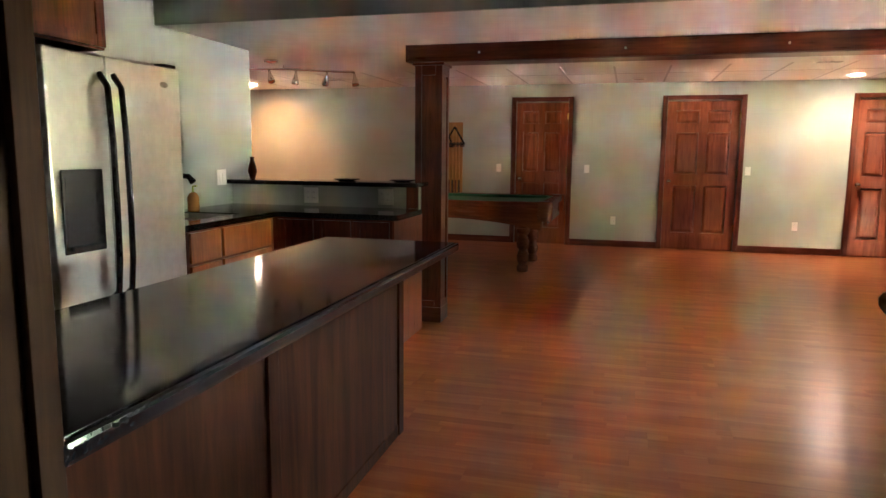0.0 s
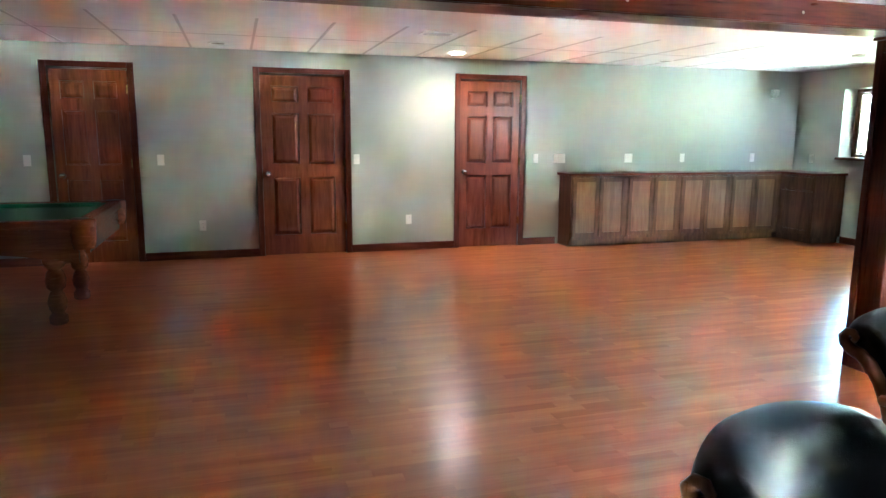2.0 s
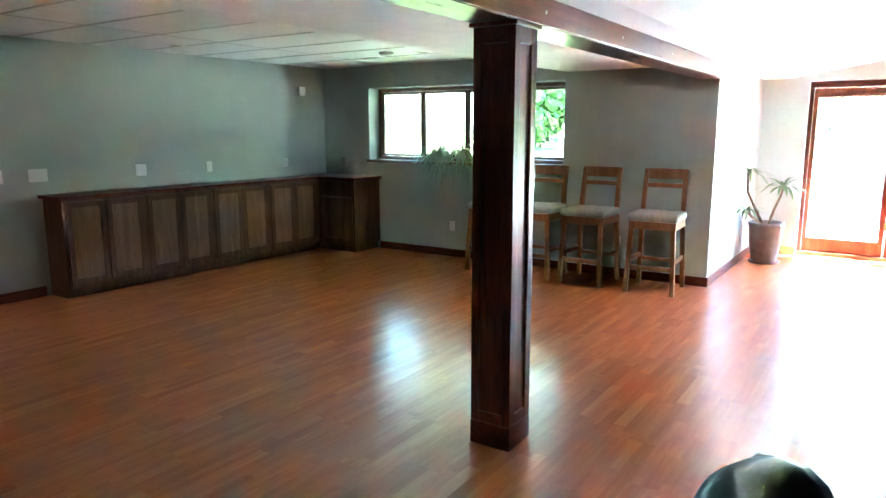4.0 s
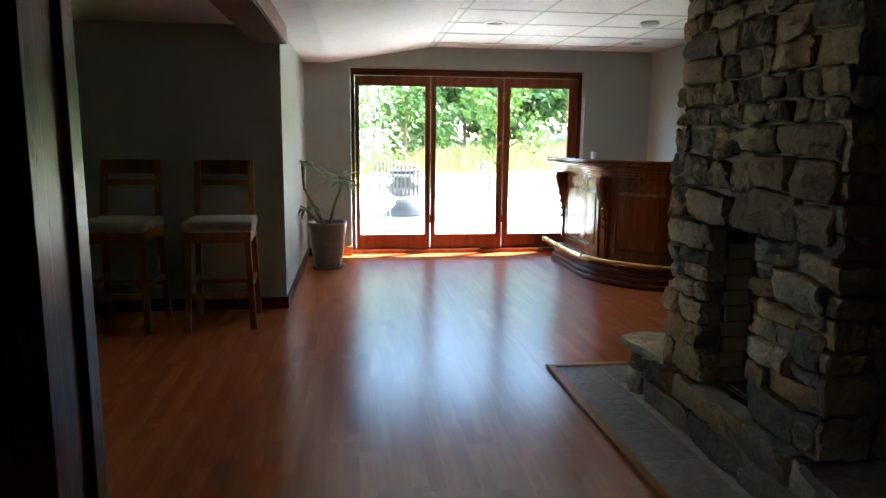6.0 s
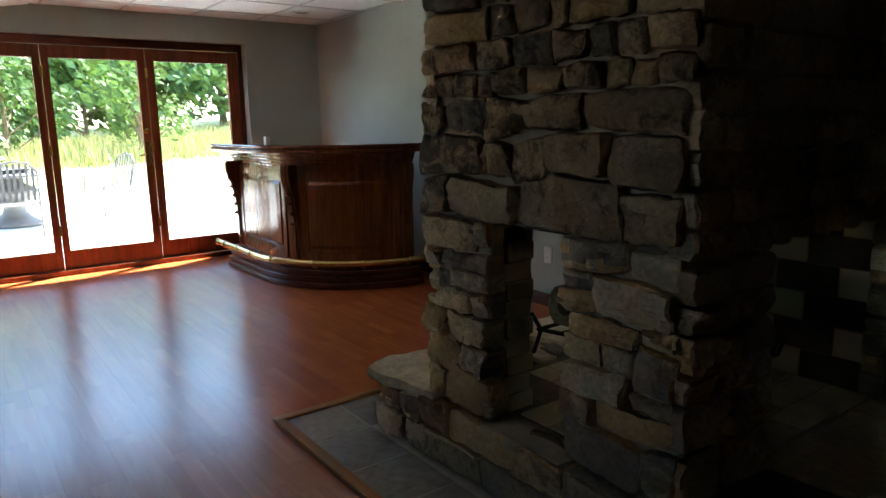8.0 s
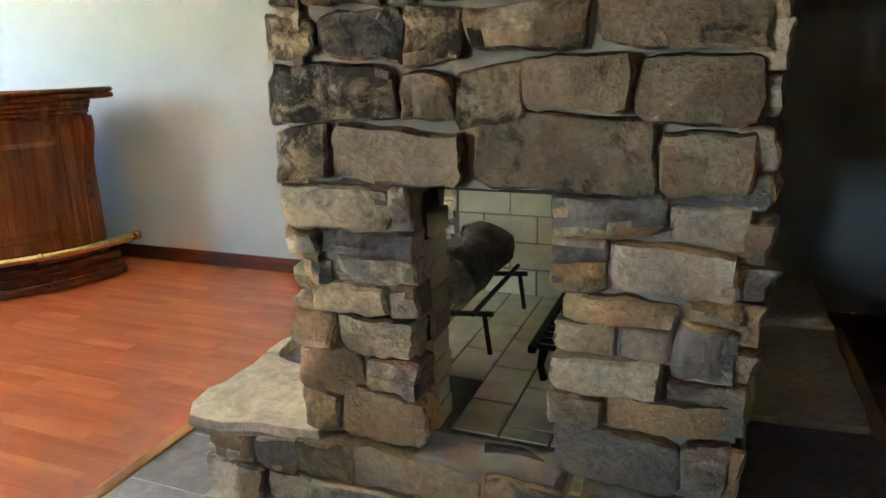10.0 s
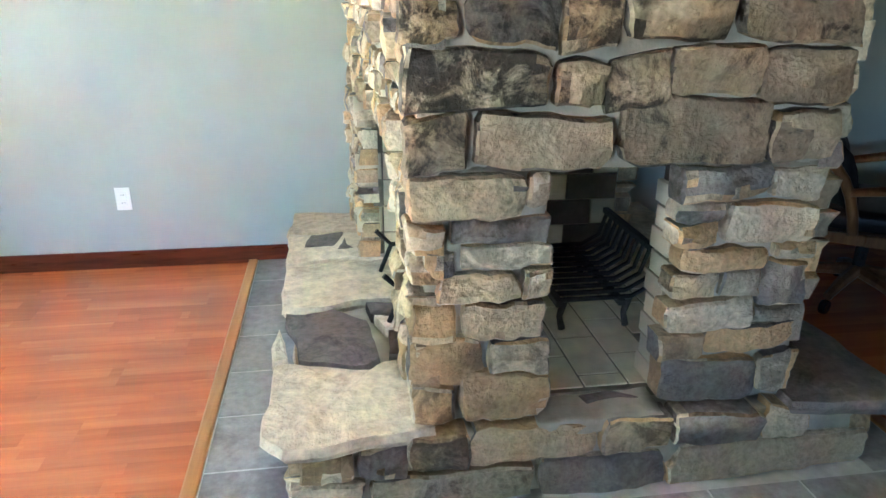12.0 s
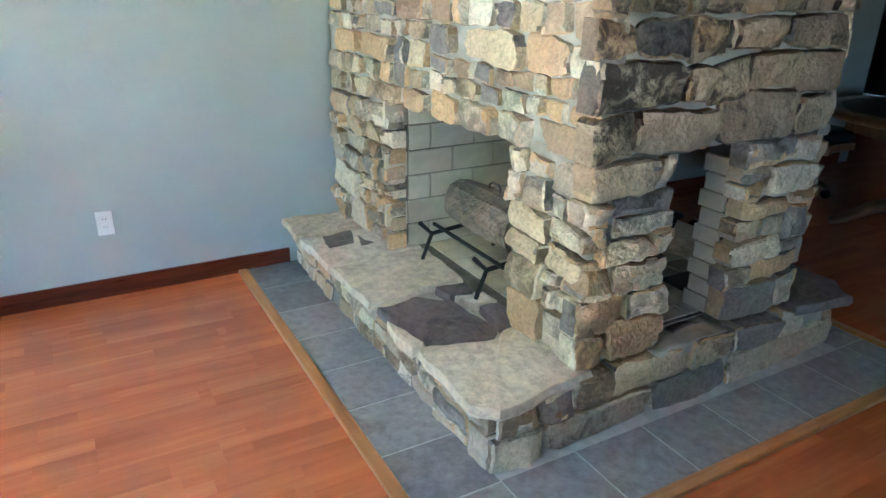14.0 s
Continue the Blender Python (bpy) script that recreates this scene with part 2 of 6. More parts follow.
def glass(name, tint=(0.96, 0.98, 0.97)):
    """A clear pane: what is behind it, and a weak reflection by the angle."""
    m = bpy.data.materials.new(name)
    m.use_nodes = True
    t = m.node_tree
    t.nodes.remove(t.nodes["Principled BSDF"])
    clear, shine, mix = (t.nodes.new("ShaderNodeBsdf" + k) for k in ("Transparent", "Glossy", "Diffuse"))
    t.nodes.remove(mix)
    mix = t.nodes.new("ShaderNodeMixShader")
    clear.inputs["Color"].default_value = (*tint, 1)
    shine.inputs["Roughness"].default_value = 0.02
    fres = node(t, "ShaderNodeFresnel", IOR=1.25)
    t.links.new(fres.outputs[0], mix.inputs[0])
    t.links.new(clear.outputs[0], mix.inputs[1])
    t.links.new(shine.outputs[0], mix.inputs[2])
    t.links.new(mix.outputs[0], t.nodes["Material Output"].inputs["Surface"])
    return m


PANE = glass("window_glass")
# tint added to cut the daylight that the east window lets in
DIMMED_PANE = glass("dimmed_glass", (0.46, 0.51, 0.44))


def glow(name, colour, strength):
    m, t, b = nodes_of(name)
    b.inputs["Base Color"].default_value = (*colour, 1)
    b.inputs["Emission Color"].default_value = (*colour, 1)
    b.inputs["Emission Strength"].default_value = strength
    return m


LAMP_ON = glow("lamp_on", (1.0, 0.86, 0.62), 0.6)


# ---- building helpers ----
def mesh_of(name, bm, material, smooth=False, crease=0):
    me = bpy.data.meshes.new(name)
    bmesh.ops.recalc_face_normals(bm, faces=bm.faces)
    bm.to_mesh(me)
    bm.free()
    me.materials.append(material)
    if smooth:
        for p in me.polygons:
            p.use_smooth = True
        if crease:
            me.set_sharp_from_angle(angle=radians(crease))
    return me


def part(name, bm, material, parent, label="", smooth=False):
    ob = new(name, mesh_of(name, bm, material, smooth))
    ob.parent = parent
    return tagged(ob, label)


def piece(name, me, parent, m):
    ob = new(name, me)
    ob.parent, ob.matrix_basis = parent, m
    return ob


def thing(name, m, label, category, group="", kind=""):
    ob = new(name)
    ob.empty_display_size = 0.1
    ob.matrix_basis = m
    return tagged(ob, label, category, group, kind)


def solid(name, bm, material, label, category, kind="structure", smooth=False):
    return tagged(new(name, mesh_of(name, bm, material, smooth)), label, category, "", kind)


def box(bm, x0, x1, y0, y1, z0, z1, bevel=0.0, m=None):
    vs = [bm.verts.new((x, y, z)) for x in (x0, x1) for y in (y0, y1) for z in (z0, z1)]
    fs = [bm.faces.new([vs[i] for i in f]) for f in
          ((0, 1, 3, 2), (4, 6, 7, 5), (0, 4, 5, 1), (2, 3, 7, 6), (0, 2, 6, 4), (1, 5, 7, 3))]
    if bevel:
        es = list({e for f in fs for e in f.edges})
        got = bmesh.ops.bevel(bm, geom=es, offset=bevel, segments=2, affect="EDGES", profile=0.6)
        vs = list({v for f in got["faces"] for v in f.verts} | {v for v in vs if v.is_valid})
    if m is not None:
        bmesh.ops.transform(bm, matrix=m, verts=[v for v in vs if v.is_valid])
    return bm


def boxed(*a, bevel=0.0, m=None):
    return box(bmesh.new(), *a, bevel=bevel, m=m)


def lathe(profile, seg=24, bm=None, m=None):
    """Turns (radius, height) points about z."""
    bm = bm or bmesh.new()
    rings = []
    for r, z in profile:
        rings.append([bm.verts.new((r * math.cos(a), r * math.sin(a), z)) for a in (2 * math.pi * i / seg for i in range(seg))])
    for a, b in zip(rings, rings[1:]):
        for i in range(seg):
            bm.faces.new((a[i], a[(i + 1) % seg], b[(i + 1) % seg], b[i]))
    bm.faces.new(rings[0][::-1])
    bm.faces.new(rings[-1])
    if m is not None:
        bmesh.ops.transform(bm, matrix=m, verts=[v for r in rings for v in r])
    return bm


def tube(points, radius, seg=8, bm=None):
    """A round bar along points; radius is one number or one for each point."""
    bm = bm or bmesh.new()
    pts = [Vector(p) for p in points]
    rad = radius if isinstance(radius, (list, tuple)) else [radius] * len(pts)
    rings, side = [], None
    for i, p in enumerate(pts):
        d = (pts[min(i + 1, len(pts) - 1)] - pts[max(i - 1, 0)]).normalized()
        if side is None:
            side = d.orthogonal().normalized()
        side = (side - d * side.dot(d)).normalized()
        up = d.cross(side)
        rings.append([bm.verts.new(p + (side * math.cos(a) + up * math.sin(a)) * rad[i])
                      for a in (2 * math.pi * k / seg for k in range(seg))])
    for a, b in zip(rings, rings[1:]):
        for k in range(seg):
            bm.faces.new((a[k], a[(k + 1) % seg], b[(k + 1) % seg], b[k]))
    bm.faces.new(rings[0][::-1])
    bm.faces.new(rings[-1])
    return bm


def sweep(profile, a0, a1, n, cx=0.0, cy=0.0, bm=None):
    """Sweeps a closed (radius, height) outline round (cx, cy) from angle a0 to a1 in degrees."""
    bm = bm or bmesh.new()
    rings = []
    for i in range(n + 1):
        a = radians(a0 + (a1 - a0) * i / n)
        rings.append([bm.verts.new((cx + r * math.cos(a), cy + r * math.sin(a), z)) for r, z in profile])
    k = len(profile)
    for a, b in zip(rings, rings[1:]):
        for j in range(k):
            bm.faces.new((a[j], b[j], b[(j + 1) % k], a[(j + 1) % k]))
    bm.faces.new(rings[0])
    bm.faces.new(rings[-1][::-1])
    return bm


def wall(name, axis, p0, p1, u0, u1, z0, z1, holes=(), label="sage green painted drywall wall", material=None):
    """A wall between the planes p0 and p1 across axis, from u0 to u1, with holes (u0, u1, z0, z1) right through it."""
    bm = bmesh.new()
    us = sorted({u0, u1, *[h[0] for h in holes], *[h[1] for h in holes]})
    for a, b in zip(us, us[1:]):
        mid = (a + b) / 2
        spans = sorted((h[2], h[3]) for h in holes if h[0] < mid < h[1])
        z = z0
        for lo, hi in spans + [(z1, z1)]:
            if lo > z + 1e-6:
                box(bm, *((p0, p1, a, b) if axis == "x" else (a, b, p0, p1)), z, lo)
            z = max(z, hi)
    return solid(name, bm, material or PAINT, label, "wall")


# ---- large structure ----
N, E, G, S = 11.353, 10.228, 12.604, 2.508      # inner faces: doors' wall, window's wall, glass doors' wall, south wall
JOG = 6.400                                     # where the window's wall turns out to the glass doors
WEST, KW = -3.62, -0.57                          # far west wall, kitchen's back wall
CEIL, LOW = 2.282, 2.095                         # tile ceiling, flat soffit
DOORS = [(0.775, 1.520), (2.857, 3.790), (5.190, 5.978)]
DOOR_H = 2.045

bm = bmesh.new()
box(bm, WEST - 0.2, 12.95, -2.2, N + 0.2, -0.12, -0.012)
tagged(solid("floor", bm, SOOT, "reddish cherry laminate plank floor", "floor"))
wall("wall_north", "y", N, N + 0.14, WEST - 0.2, E + 0.3, 0, 2.6, [(a, b, 0, DOOR_H) for a, b in DOORS])
wall("wall_north_backing", "y", N + 0.16, N + 0.2, WEST - 0.2, E + 0.3, 0, 2.6)
WIN = (7.930, 10.590, 1.125, 2.012)
wall("wall_east", "x", E, E + 0.30, JOG + 0.30, N, 0, 2.6, [WIN])
wall("wall_jog", "y", JOG, JOG + 0.30, E, G + 0.30, 0, 2.6)
GD = (3.280, 5.910, 0.0, 2.060)
wall("wall_glass_doors", "x", G, G + 0.30, S - 0.3, JOG, 0, 2.6, [GD])
SWIN = (9.05, 10.515, 1.81, 2.17)
wall("wall_south", "y", S - 0.30, S, 3.40, G, 0, 2.6, [SWIN])
wall("wall_southwest", "x", 3.40, 3.55, -2.0, S - 0.3, 0, 2.6)
wall("wall_behind", "y", -2.2, -2.0, KW - 0.2, 3.55, 0, 2.6)
wall("wall_kitchen", "x", KW - 0.13, KW, -2.0, 6.36, 0, 2.6)
wall("wall_west", "x", WEST - 0.2, WEST, 5.0, N, 0, 2.6)
wall("wall_far_west_side", "y", 4.9, 5.0, WEST - 0.2, KW - 0.13, 0, 2.6)


def ceiling():
    """Lay-in tile ceiling on both sides of a flat drywall soffit with sloping sides."""
    x0, x1 = WEST - 0.2, G + 0.3
    def strip(ya, za, yb, zb, xa=x0, xb=x1):
        bm = bmesh.new()
        vs = [bm.verts.new(p) for p in ((xa, ya, za), (xb, ya, za), (xb, yb, zb), (xa, yb, zb))]
        top = [bm.verts.new((v.co.x, v.co.y, 2.6)) for v in vs]
        bm.faces.new(vs)
        for i in range(4):
            bm.faces.new((vs[i], vs[(i + 1) % 4], top[(i + 1) % 4], top[i]))
        solid("soffit", bm, CEILING, "white painted drywall soffit", "ceiling")
    strip(6.13, LOW, 7.92, LOW)
    strip(7.92, LOW, 8.97, CEIL - 0.004)
    strip(5.07, CEIL - 0.004, 6.13, LOW, 3.6)
    strip(5.27, LOW, 6.13, LOW, x0, 3.6)
    bm = bmesh.new()
    box(bm, x0, 3.6, 5.245, 5.266, LOW - 0.002, 2.6)
    solid("soffit_face", bm, PAINT, "sage green painted face of the soffit", "ceiling")
    bm = bmesh.new()
    g = 0.012
    for ya, yb, xs, ys in ((8.97, N, 2.78, (8.97, 10.20)), (-2.0, 5.07, 12.22, tuple(5.0 - 0.61 * k for k in range(12)))):
        x = xs - 0.61 * math.ceil((xs - x0) / 0.61)
        while x < x1:
            for k, y in enumerate(sorted(ys)):
                top = sorted(ys)[k + 1] if k + 1 < len(ys) else yb
                box(bm, max(x + g, x0), min(x + 0.61 - g, x1), y + g, top - g, CEIL + 0.004, CEIL + 0.03)
            x += 0.61
    box(bm, x0, x1, -2.2, 5.6, CEIL + 0.03, CEIL + 0.06)
    box(bm, x0, x1, 8.5, N + 0.2, CEIL + 0.03, CEIL + 0.06)
    solid("ceiling", bm, CEILING, "white lay-in ceiling tiles", "ceiling")
    bm = bmesh.new()
    for ya, yb, xs, ys in ((8.97, N, 2.78, (10.20,)), (-2.0, 5.07, 12.22, tuple(5.0 - 0.61 * k for k in range(12)))):
        x = xs - 0.61 * math.ceil((xs - x0) / 0.61)
        while x < x1:
            box(bm, x - g, x + g, ya, yb, CEIL, CEIL + 0.028)
            x += 0.61
        for y in ys:
            box(bm, x0, x1, y - g, y + g, CEIL + 0.002, CEIL + 0.027)
    solid("ceiling_grid", bm, GRID, "grey metal ceiling grid bars", "ceiling")


ceiling()


def roofing():
    bm = bmesh.new()
    box(bm, WEST - 0.4, G + 0.35, -2.4, N + 0.4, 2.6, 2.8)
    solid("floor_above", bm, OUTWALL, "floor structure of the storey above", "ceiling")


roofing()


def baseboards():
    runs = []
    def run(axis, p, a, b, side):
        runs.append((axis, p, a, b, side))
    xs = [WEST] + [v for a, b in DOORS for v in (a - 0.066, b + 0.066)] + [6.50]
    for a, b in zip(xs[::2], xs[1::2]):
        run("y", N, a, b, -1)
    run("x", E, JOG - 0.014, 10.43, -1)
    run("y", JOG, E, G - 0.014, -1)
    run("x", G, GD[1] + 0.01, JOG - 0.014, -1)
    run("x", G, S + 0.014, GD[0] - 0.01, -1)
    run("y", S, 8.40, G - 0.014, 1)
    run("y", S, 3.55, 6.60, 1)
    for axis, p, a, b, side in runs:
        q0, q1 = sorted((p, p + side * 0.014))
        bm = boxed(*((a, b, q0, q1) if axis == "y" else (q0, q1, a, b)), 0.001, 0.092, bevel=0.004)
        solid("baseboard", bm, CHERRY_X if axis == "y" else CHERRY_Y, "dark stained wooden baseboard", "baseboard")


baseboards()


def six_panel_door(index, a, b, label):
    """A closed six-panel door in its casing on the north wall."""
    d = thing(f"door_{index}", pose(0, N, 0), label, "door", "six-panel doors", "structure")
    h, w = DOOR_H - 0.012, b - a
    y0, y1 = 0.022, 0.060
    st = 0.115 if w > 0.85 else 0.10
    mid = (a + b) / 2
    rails = [(0.008, 0.235), (0.90, 1.05), (1.615, 1.73), (h - 0.12, h)]
    bm = bmesh.new()
    for p, q in ((a + 0.004, a + st), (b - st, b - 0.004), (mid - st * 0.42, mid + st * 0.42)):
        box(bm, p, q, y0, y1, 0.008, h)
    for lo, hi in rails:
        for p, q in ((a + st, mid - st * 0.42), (mid + st * 0.42, b - st)):
            box(bm, p, q, y0, y1, lo, hi)
    part("door_leaf", bm, DOOR_WOOD, d)
    for (_, lo), (hi, _) in zip(rails, rails[1:]):
        for p, q in ((a + st, mid - st * 0.42), (mid + st * 0.42, b - st)):
            bm = boxed(p, q, y0 + 0.024, y1 - 0.002, lo, hi)
            rim = [[bm.verts.new((x, y, z)) for x, z in ((p + i, lo + i), (q - i, lo + i), (q - i, hi - i), (p + i, hi - i))]
                   for i, y in ((0.012, y0 + 0.0245), (0.014, y0 + 0.016), (0.046, y0 + 0.005))]
            for g, k in zip(rim, rim[1:]):
                for i in range(4):
                    bm.faces.new((g[i], g[(i + 1) % 4], k[(i + 1) % 4], k[i]))
            bm.faces.new(rim[2]), bm.faces.new(rim[0][::-1])
            part("panel", bm, DOOR_WOOD, d)
    for p, q, lo, hi in ((a - 0.064, a - 0.002, 0, DOOR_H + 0.066), (b + 0.002, b + 0.064, 0, DOOR_H + 0.066)):
        bm = boxed(p, q, -0.017, 0.0, lo + 0.001, hi, bevel=0.005)
        box(bm, *((p - 0.004, p + 0.012) if p < a else (q - 0.012, q + 0.004)), -0.023, -0.002, lo + 0.001, hi, bevel=0.003)
        part("casing", bm, CHERRY, d)
    bm = boxed(a - 0.002, b + 0.002, -0.017, 0.0, DOOR_H + 0.004, DOOR_H + 0.066, bevel=0.005)
    part("casing", bm, CHERRY_X, d)
    bm = bmesh.new()
    box(bm, a - 0.002, a + 0.003, 0.0, 0.13, 0.001, DOOR_H)
    box(bm, b - 0.003, b + 0.002, 0.0, 0.13, 0.001, DOOR_H)
    box(bm, a, b, 0.0, 0.13, DOOR_H - 0.008, DOOR_H + 0.002)
    part("jamb", bm, CHERRY, d)
    m = pose(a + 0.062, y0, 0.94, 90)
    part("knob", lathe([(0.032, 0), (0.032, 0.006), (0.012, 0.010), (0.012, 0.030), (0.026, 0.038), (0.029, 0.052), (0.020, 0.064), (0.004, 0.067)], 20, m=m),
         CHROME, d, "satin nickel knob", True)
    for z in (0.28, 1.02, 1.79):
        bm = boxed(b - 0.016, b + 0.022, y0 - 0.030, y0 - 0.020, z, z + 0.09, bevel=0.003)
        lathe([(0.007, 0), (0.007, 0.10)], 10, bm, pose(b + 0.002, y0 - 0.030, z - 0.005))
        part("hinge", bm, BRASS, d, "pale brass hinge")


for i, (a, b) in enumerate(DOORS):
    six_panel_door(i + 1, a, b, "closed dark cherry six-panel wooden door in moulded casing")


def side_door():
    """The door on the far west wall, seen edge on."""
    d = thing("door_4", pose(WEST, 10.84, 0), "closed dark cherry wooden door beside the corner", "door", "", "structure")
    part("door_leaf", boxed(0.002, 0.02, -0.40, 0.40, 0.01, 2.03, bevel=0.004), DOOR_WOOD, d)
    for a, b, lo, hi in ((-0.47, -0.405, 0.002, 2.10), (0.405, 0.47, 0.002, 2.10), (-0.405, 0.405, 2.035, 2.10)):
        part("casing", boxed(0.002, 0.024, a, b, lo, hi, bevel=0.004), CHERRY, d)
    part("knob", lathe([(0.03, 0), (0.012, 0.01), (0.028, 0.045), (0.004, 0.065)], 16, m=pose(0.02, -0.33, 0.95, 0, 90)), CHROME, d, "", True)
    for z in (0.3, 1.0, 1.8):
        part("hinge", boxed(0.018, 0.03, 0.385, 0.43, z, z + 0.09, bevel=0.002), BRASS, d)


side_door()


def column(x, y, label, top=1.965, w=0.105, name="column"):
    """A square wood-wrapped column with a recessed panel on each face, base and cap."""
    c = thing(name, pose(x, y, 0), label, "column")
    k = w - 0.012
    part("shaft", boxed(-k, k, -k, k, 0.10, top), CHERRY, c)
    for sx, sy in ((1, 0), (-1, 0), (0, 1), (0, -1)):
        bm = bmesh.new()
        for lo, hi in ((-w, -w + 0.042), (w - 0.042, w)):
            if sx:
                box(bm, *sorted((sx * (k - 0.004), sx * w)), lo, hi, 0.12, top - 0.02, bevel=0.002)
            elif lo < 0:
                box(bm, -k + 0.002, -w + 0.050, *sorted((sy * (k - 0.004), sy * w)), 0.12, top - 0.02, bevel=0.002)
            else:
                box(bm, w - 0.050, k - 0.002, *sorted((sy * (k - 0.004), sy * w)), 0.12, top - 0.02, bevel=0.002)
        part("stile", bm, CHERRY, c)
        a = k + 0.004
        for lo, hi in ((0.12, 0.17), (top - 0.09, top - 0.02)):
            bm = bmesh.new()
            if sx:
                box(bm, *sorted((sx * (k - 0.004), sx * (w - 0.001))), -w + 0.044, w - 0.044, lo, hi)
            else:
                box(bm, -w + 0.052, w - 0.052, *sorted((sy * (k - 0.004), sy * (w - 0.001))), lo, hi)
            part("rail", bm, CHERRY_X, c)
    part("base", boxed(-w - 0.002, w + 0.002, -w - 0.002, w + 0.002, 0.001, 0.118, bevel=0.004), CHERRY_X, c)
    part("cap", boxed(-w - 0.016, w + 0.016, -w - 0.016, w + 0.016, top - 0.02, top - 0.001, bevel=0.006), CHERRY_X, c)
    return c


column(0.917, 6.467, "dark cherry panelled column beside the kitchen counter")
column(6.245, 6.467, "dark cherry panelled column standing free in the room")


def beam():
    b = thing("beam", pose(0, 0, 0), "long dark cherry box beam resting on the columns", "beam", "", "structure")
    x0, x1, y0, y1 = 0.76, E - 0.002, 6.347, 6.587
    part("bottom_board", boxed(x0, x1, y0 + 0.012, y1 - 0.012, 1.965, 1.981), CHERRY_X, b)
    part("side_board", boxed(x0, x1, y0, y0 + 0.019, 1.969, LOW - 0.003, bevel=0.003), CHERRY_X, b)
    part("side_board", boxed(x0, x1, y1 - 0.019, y1, 1.969, LOW - 0.003, bevel=0.003), CHERRY_X, b)
    part("end_board", boxed(x0 - 0.018, x0 - 0.001, y0, y1, 1.969, LOW - 0.003, bevel=0.003), CHERRY_Y, b)
    for k in range(9):
        part("screw_plug", lathe([(0.009, 0), (0.009, 0.003)], 10, m=pose(1.3 + k * 1.02, y0 + 0.001, 2.025, 90)), CHROME, b)


beam()
tagged(column(1.545, 2.020, "weathered dark wood post at the island's end", 2.28, 0.11, "post"))
for o in bpy.data.objects["post"].children:
    o.data.materials[0] = POST_WOOD


# ---- windows and glass doors ----
def east_window():
    w = thing("window_1", pose(0, 0, 0), "four-lite dark framed window set deep in the wall", "window", "", "structure")
    y0, y1, z0, z1 = WIN
    xo, xi = E + 0.20, E + 0.25
    for a, b, lo, hi in ((y0 + 0.002, y0 + 0.04, z0 + 0.002, z1 - 0.002), (y1 - 0.04, y1 - 0.002, z0 + 0.002, z1 - 0.002),
                         (y0 + 0.04, y1 - 0.04, z0 + 0.002, z0 + 0.045), (y0 + 0.04, y1 - 0.04, z1 - 0.045, z1 - 0.002)):
        part("window_frame", boxed(xo, xi, a, b, lo, hi, bevel=0.003), WALNUT, w)
    n = 4
    step = (y1 - y0 - 0.08) / n
    for k in range(n):
        a, b = y0 + 0.04 + step * k, y0 + 0.04 + step * (k + 1)
        bm = bmesh.new()
        t = 0.032
        box(bm, xo + 0.008, xi - 0.006, a + 0.002, a + t, z0 + 0.047, z1 - 0.047)
        box(bm, xo + 0.008, xi - 0.006, b - t, b - 0.002, z0 + 0.047, z1 - 0.047)
        box(bm, xo + 0.008, xi - 0.006, a + t, b - t, z0 + 0.047, z0 + 0.047 + t)
        box(bm, xo + 0.008, xi - 0.006, a + t, b - t, z1 - 0.047 - t, z1 - 0.047)
        s = part("sash", bm, WALNUT, w)
        p = part("pane", boxed(xo + 0.02, xo + 0.026, a + t - 0.005, b - t + 0.005, z0 + 0.047 + t - 0.005, z1 - 0.047 - t + 0.005), DIMMED_PANE, s)
        p.visible_shadow = False
    part("window_sill", boxed(E - 0.035, E + 0.20, y0 - 0.03, y1 + 0.03, z0 - 0.030, z0 + 0.004, bevel=0.006), WALNUT, w, "dark wooden sill")


east_window()


def south_window():
    w = thing("window_2", pose(0, 0, 0), "small high window in a white reveal", "window", "", "structure")
    x0, x1, z0, z1 = SWIN
    for a, b, lo, hi in ((x0, x0 + 0.05, z0, z1), (x1 - 0.05, x1, z0, z1), (x0 + 0.05, x1 - 0.05, z0, z0 + 0.05), (x0 + 0.05, x1 - 0.05, z1 - 0.05, z1)):
        part("window_frame", boxed(a + 0.002, b - 0.002, S - 0.26, S - 0.21, lo + 0.002, hi - 0.002), WALNUT, w)
    p = part("pane", boxed(x0 + 0.045, x1 - 0.045, S - 0.24, S - 0.234, z0 + 0.045, z1 - 0.045), PANE, w)
    p.visible_shadow = False


south_window()


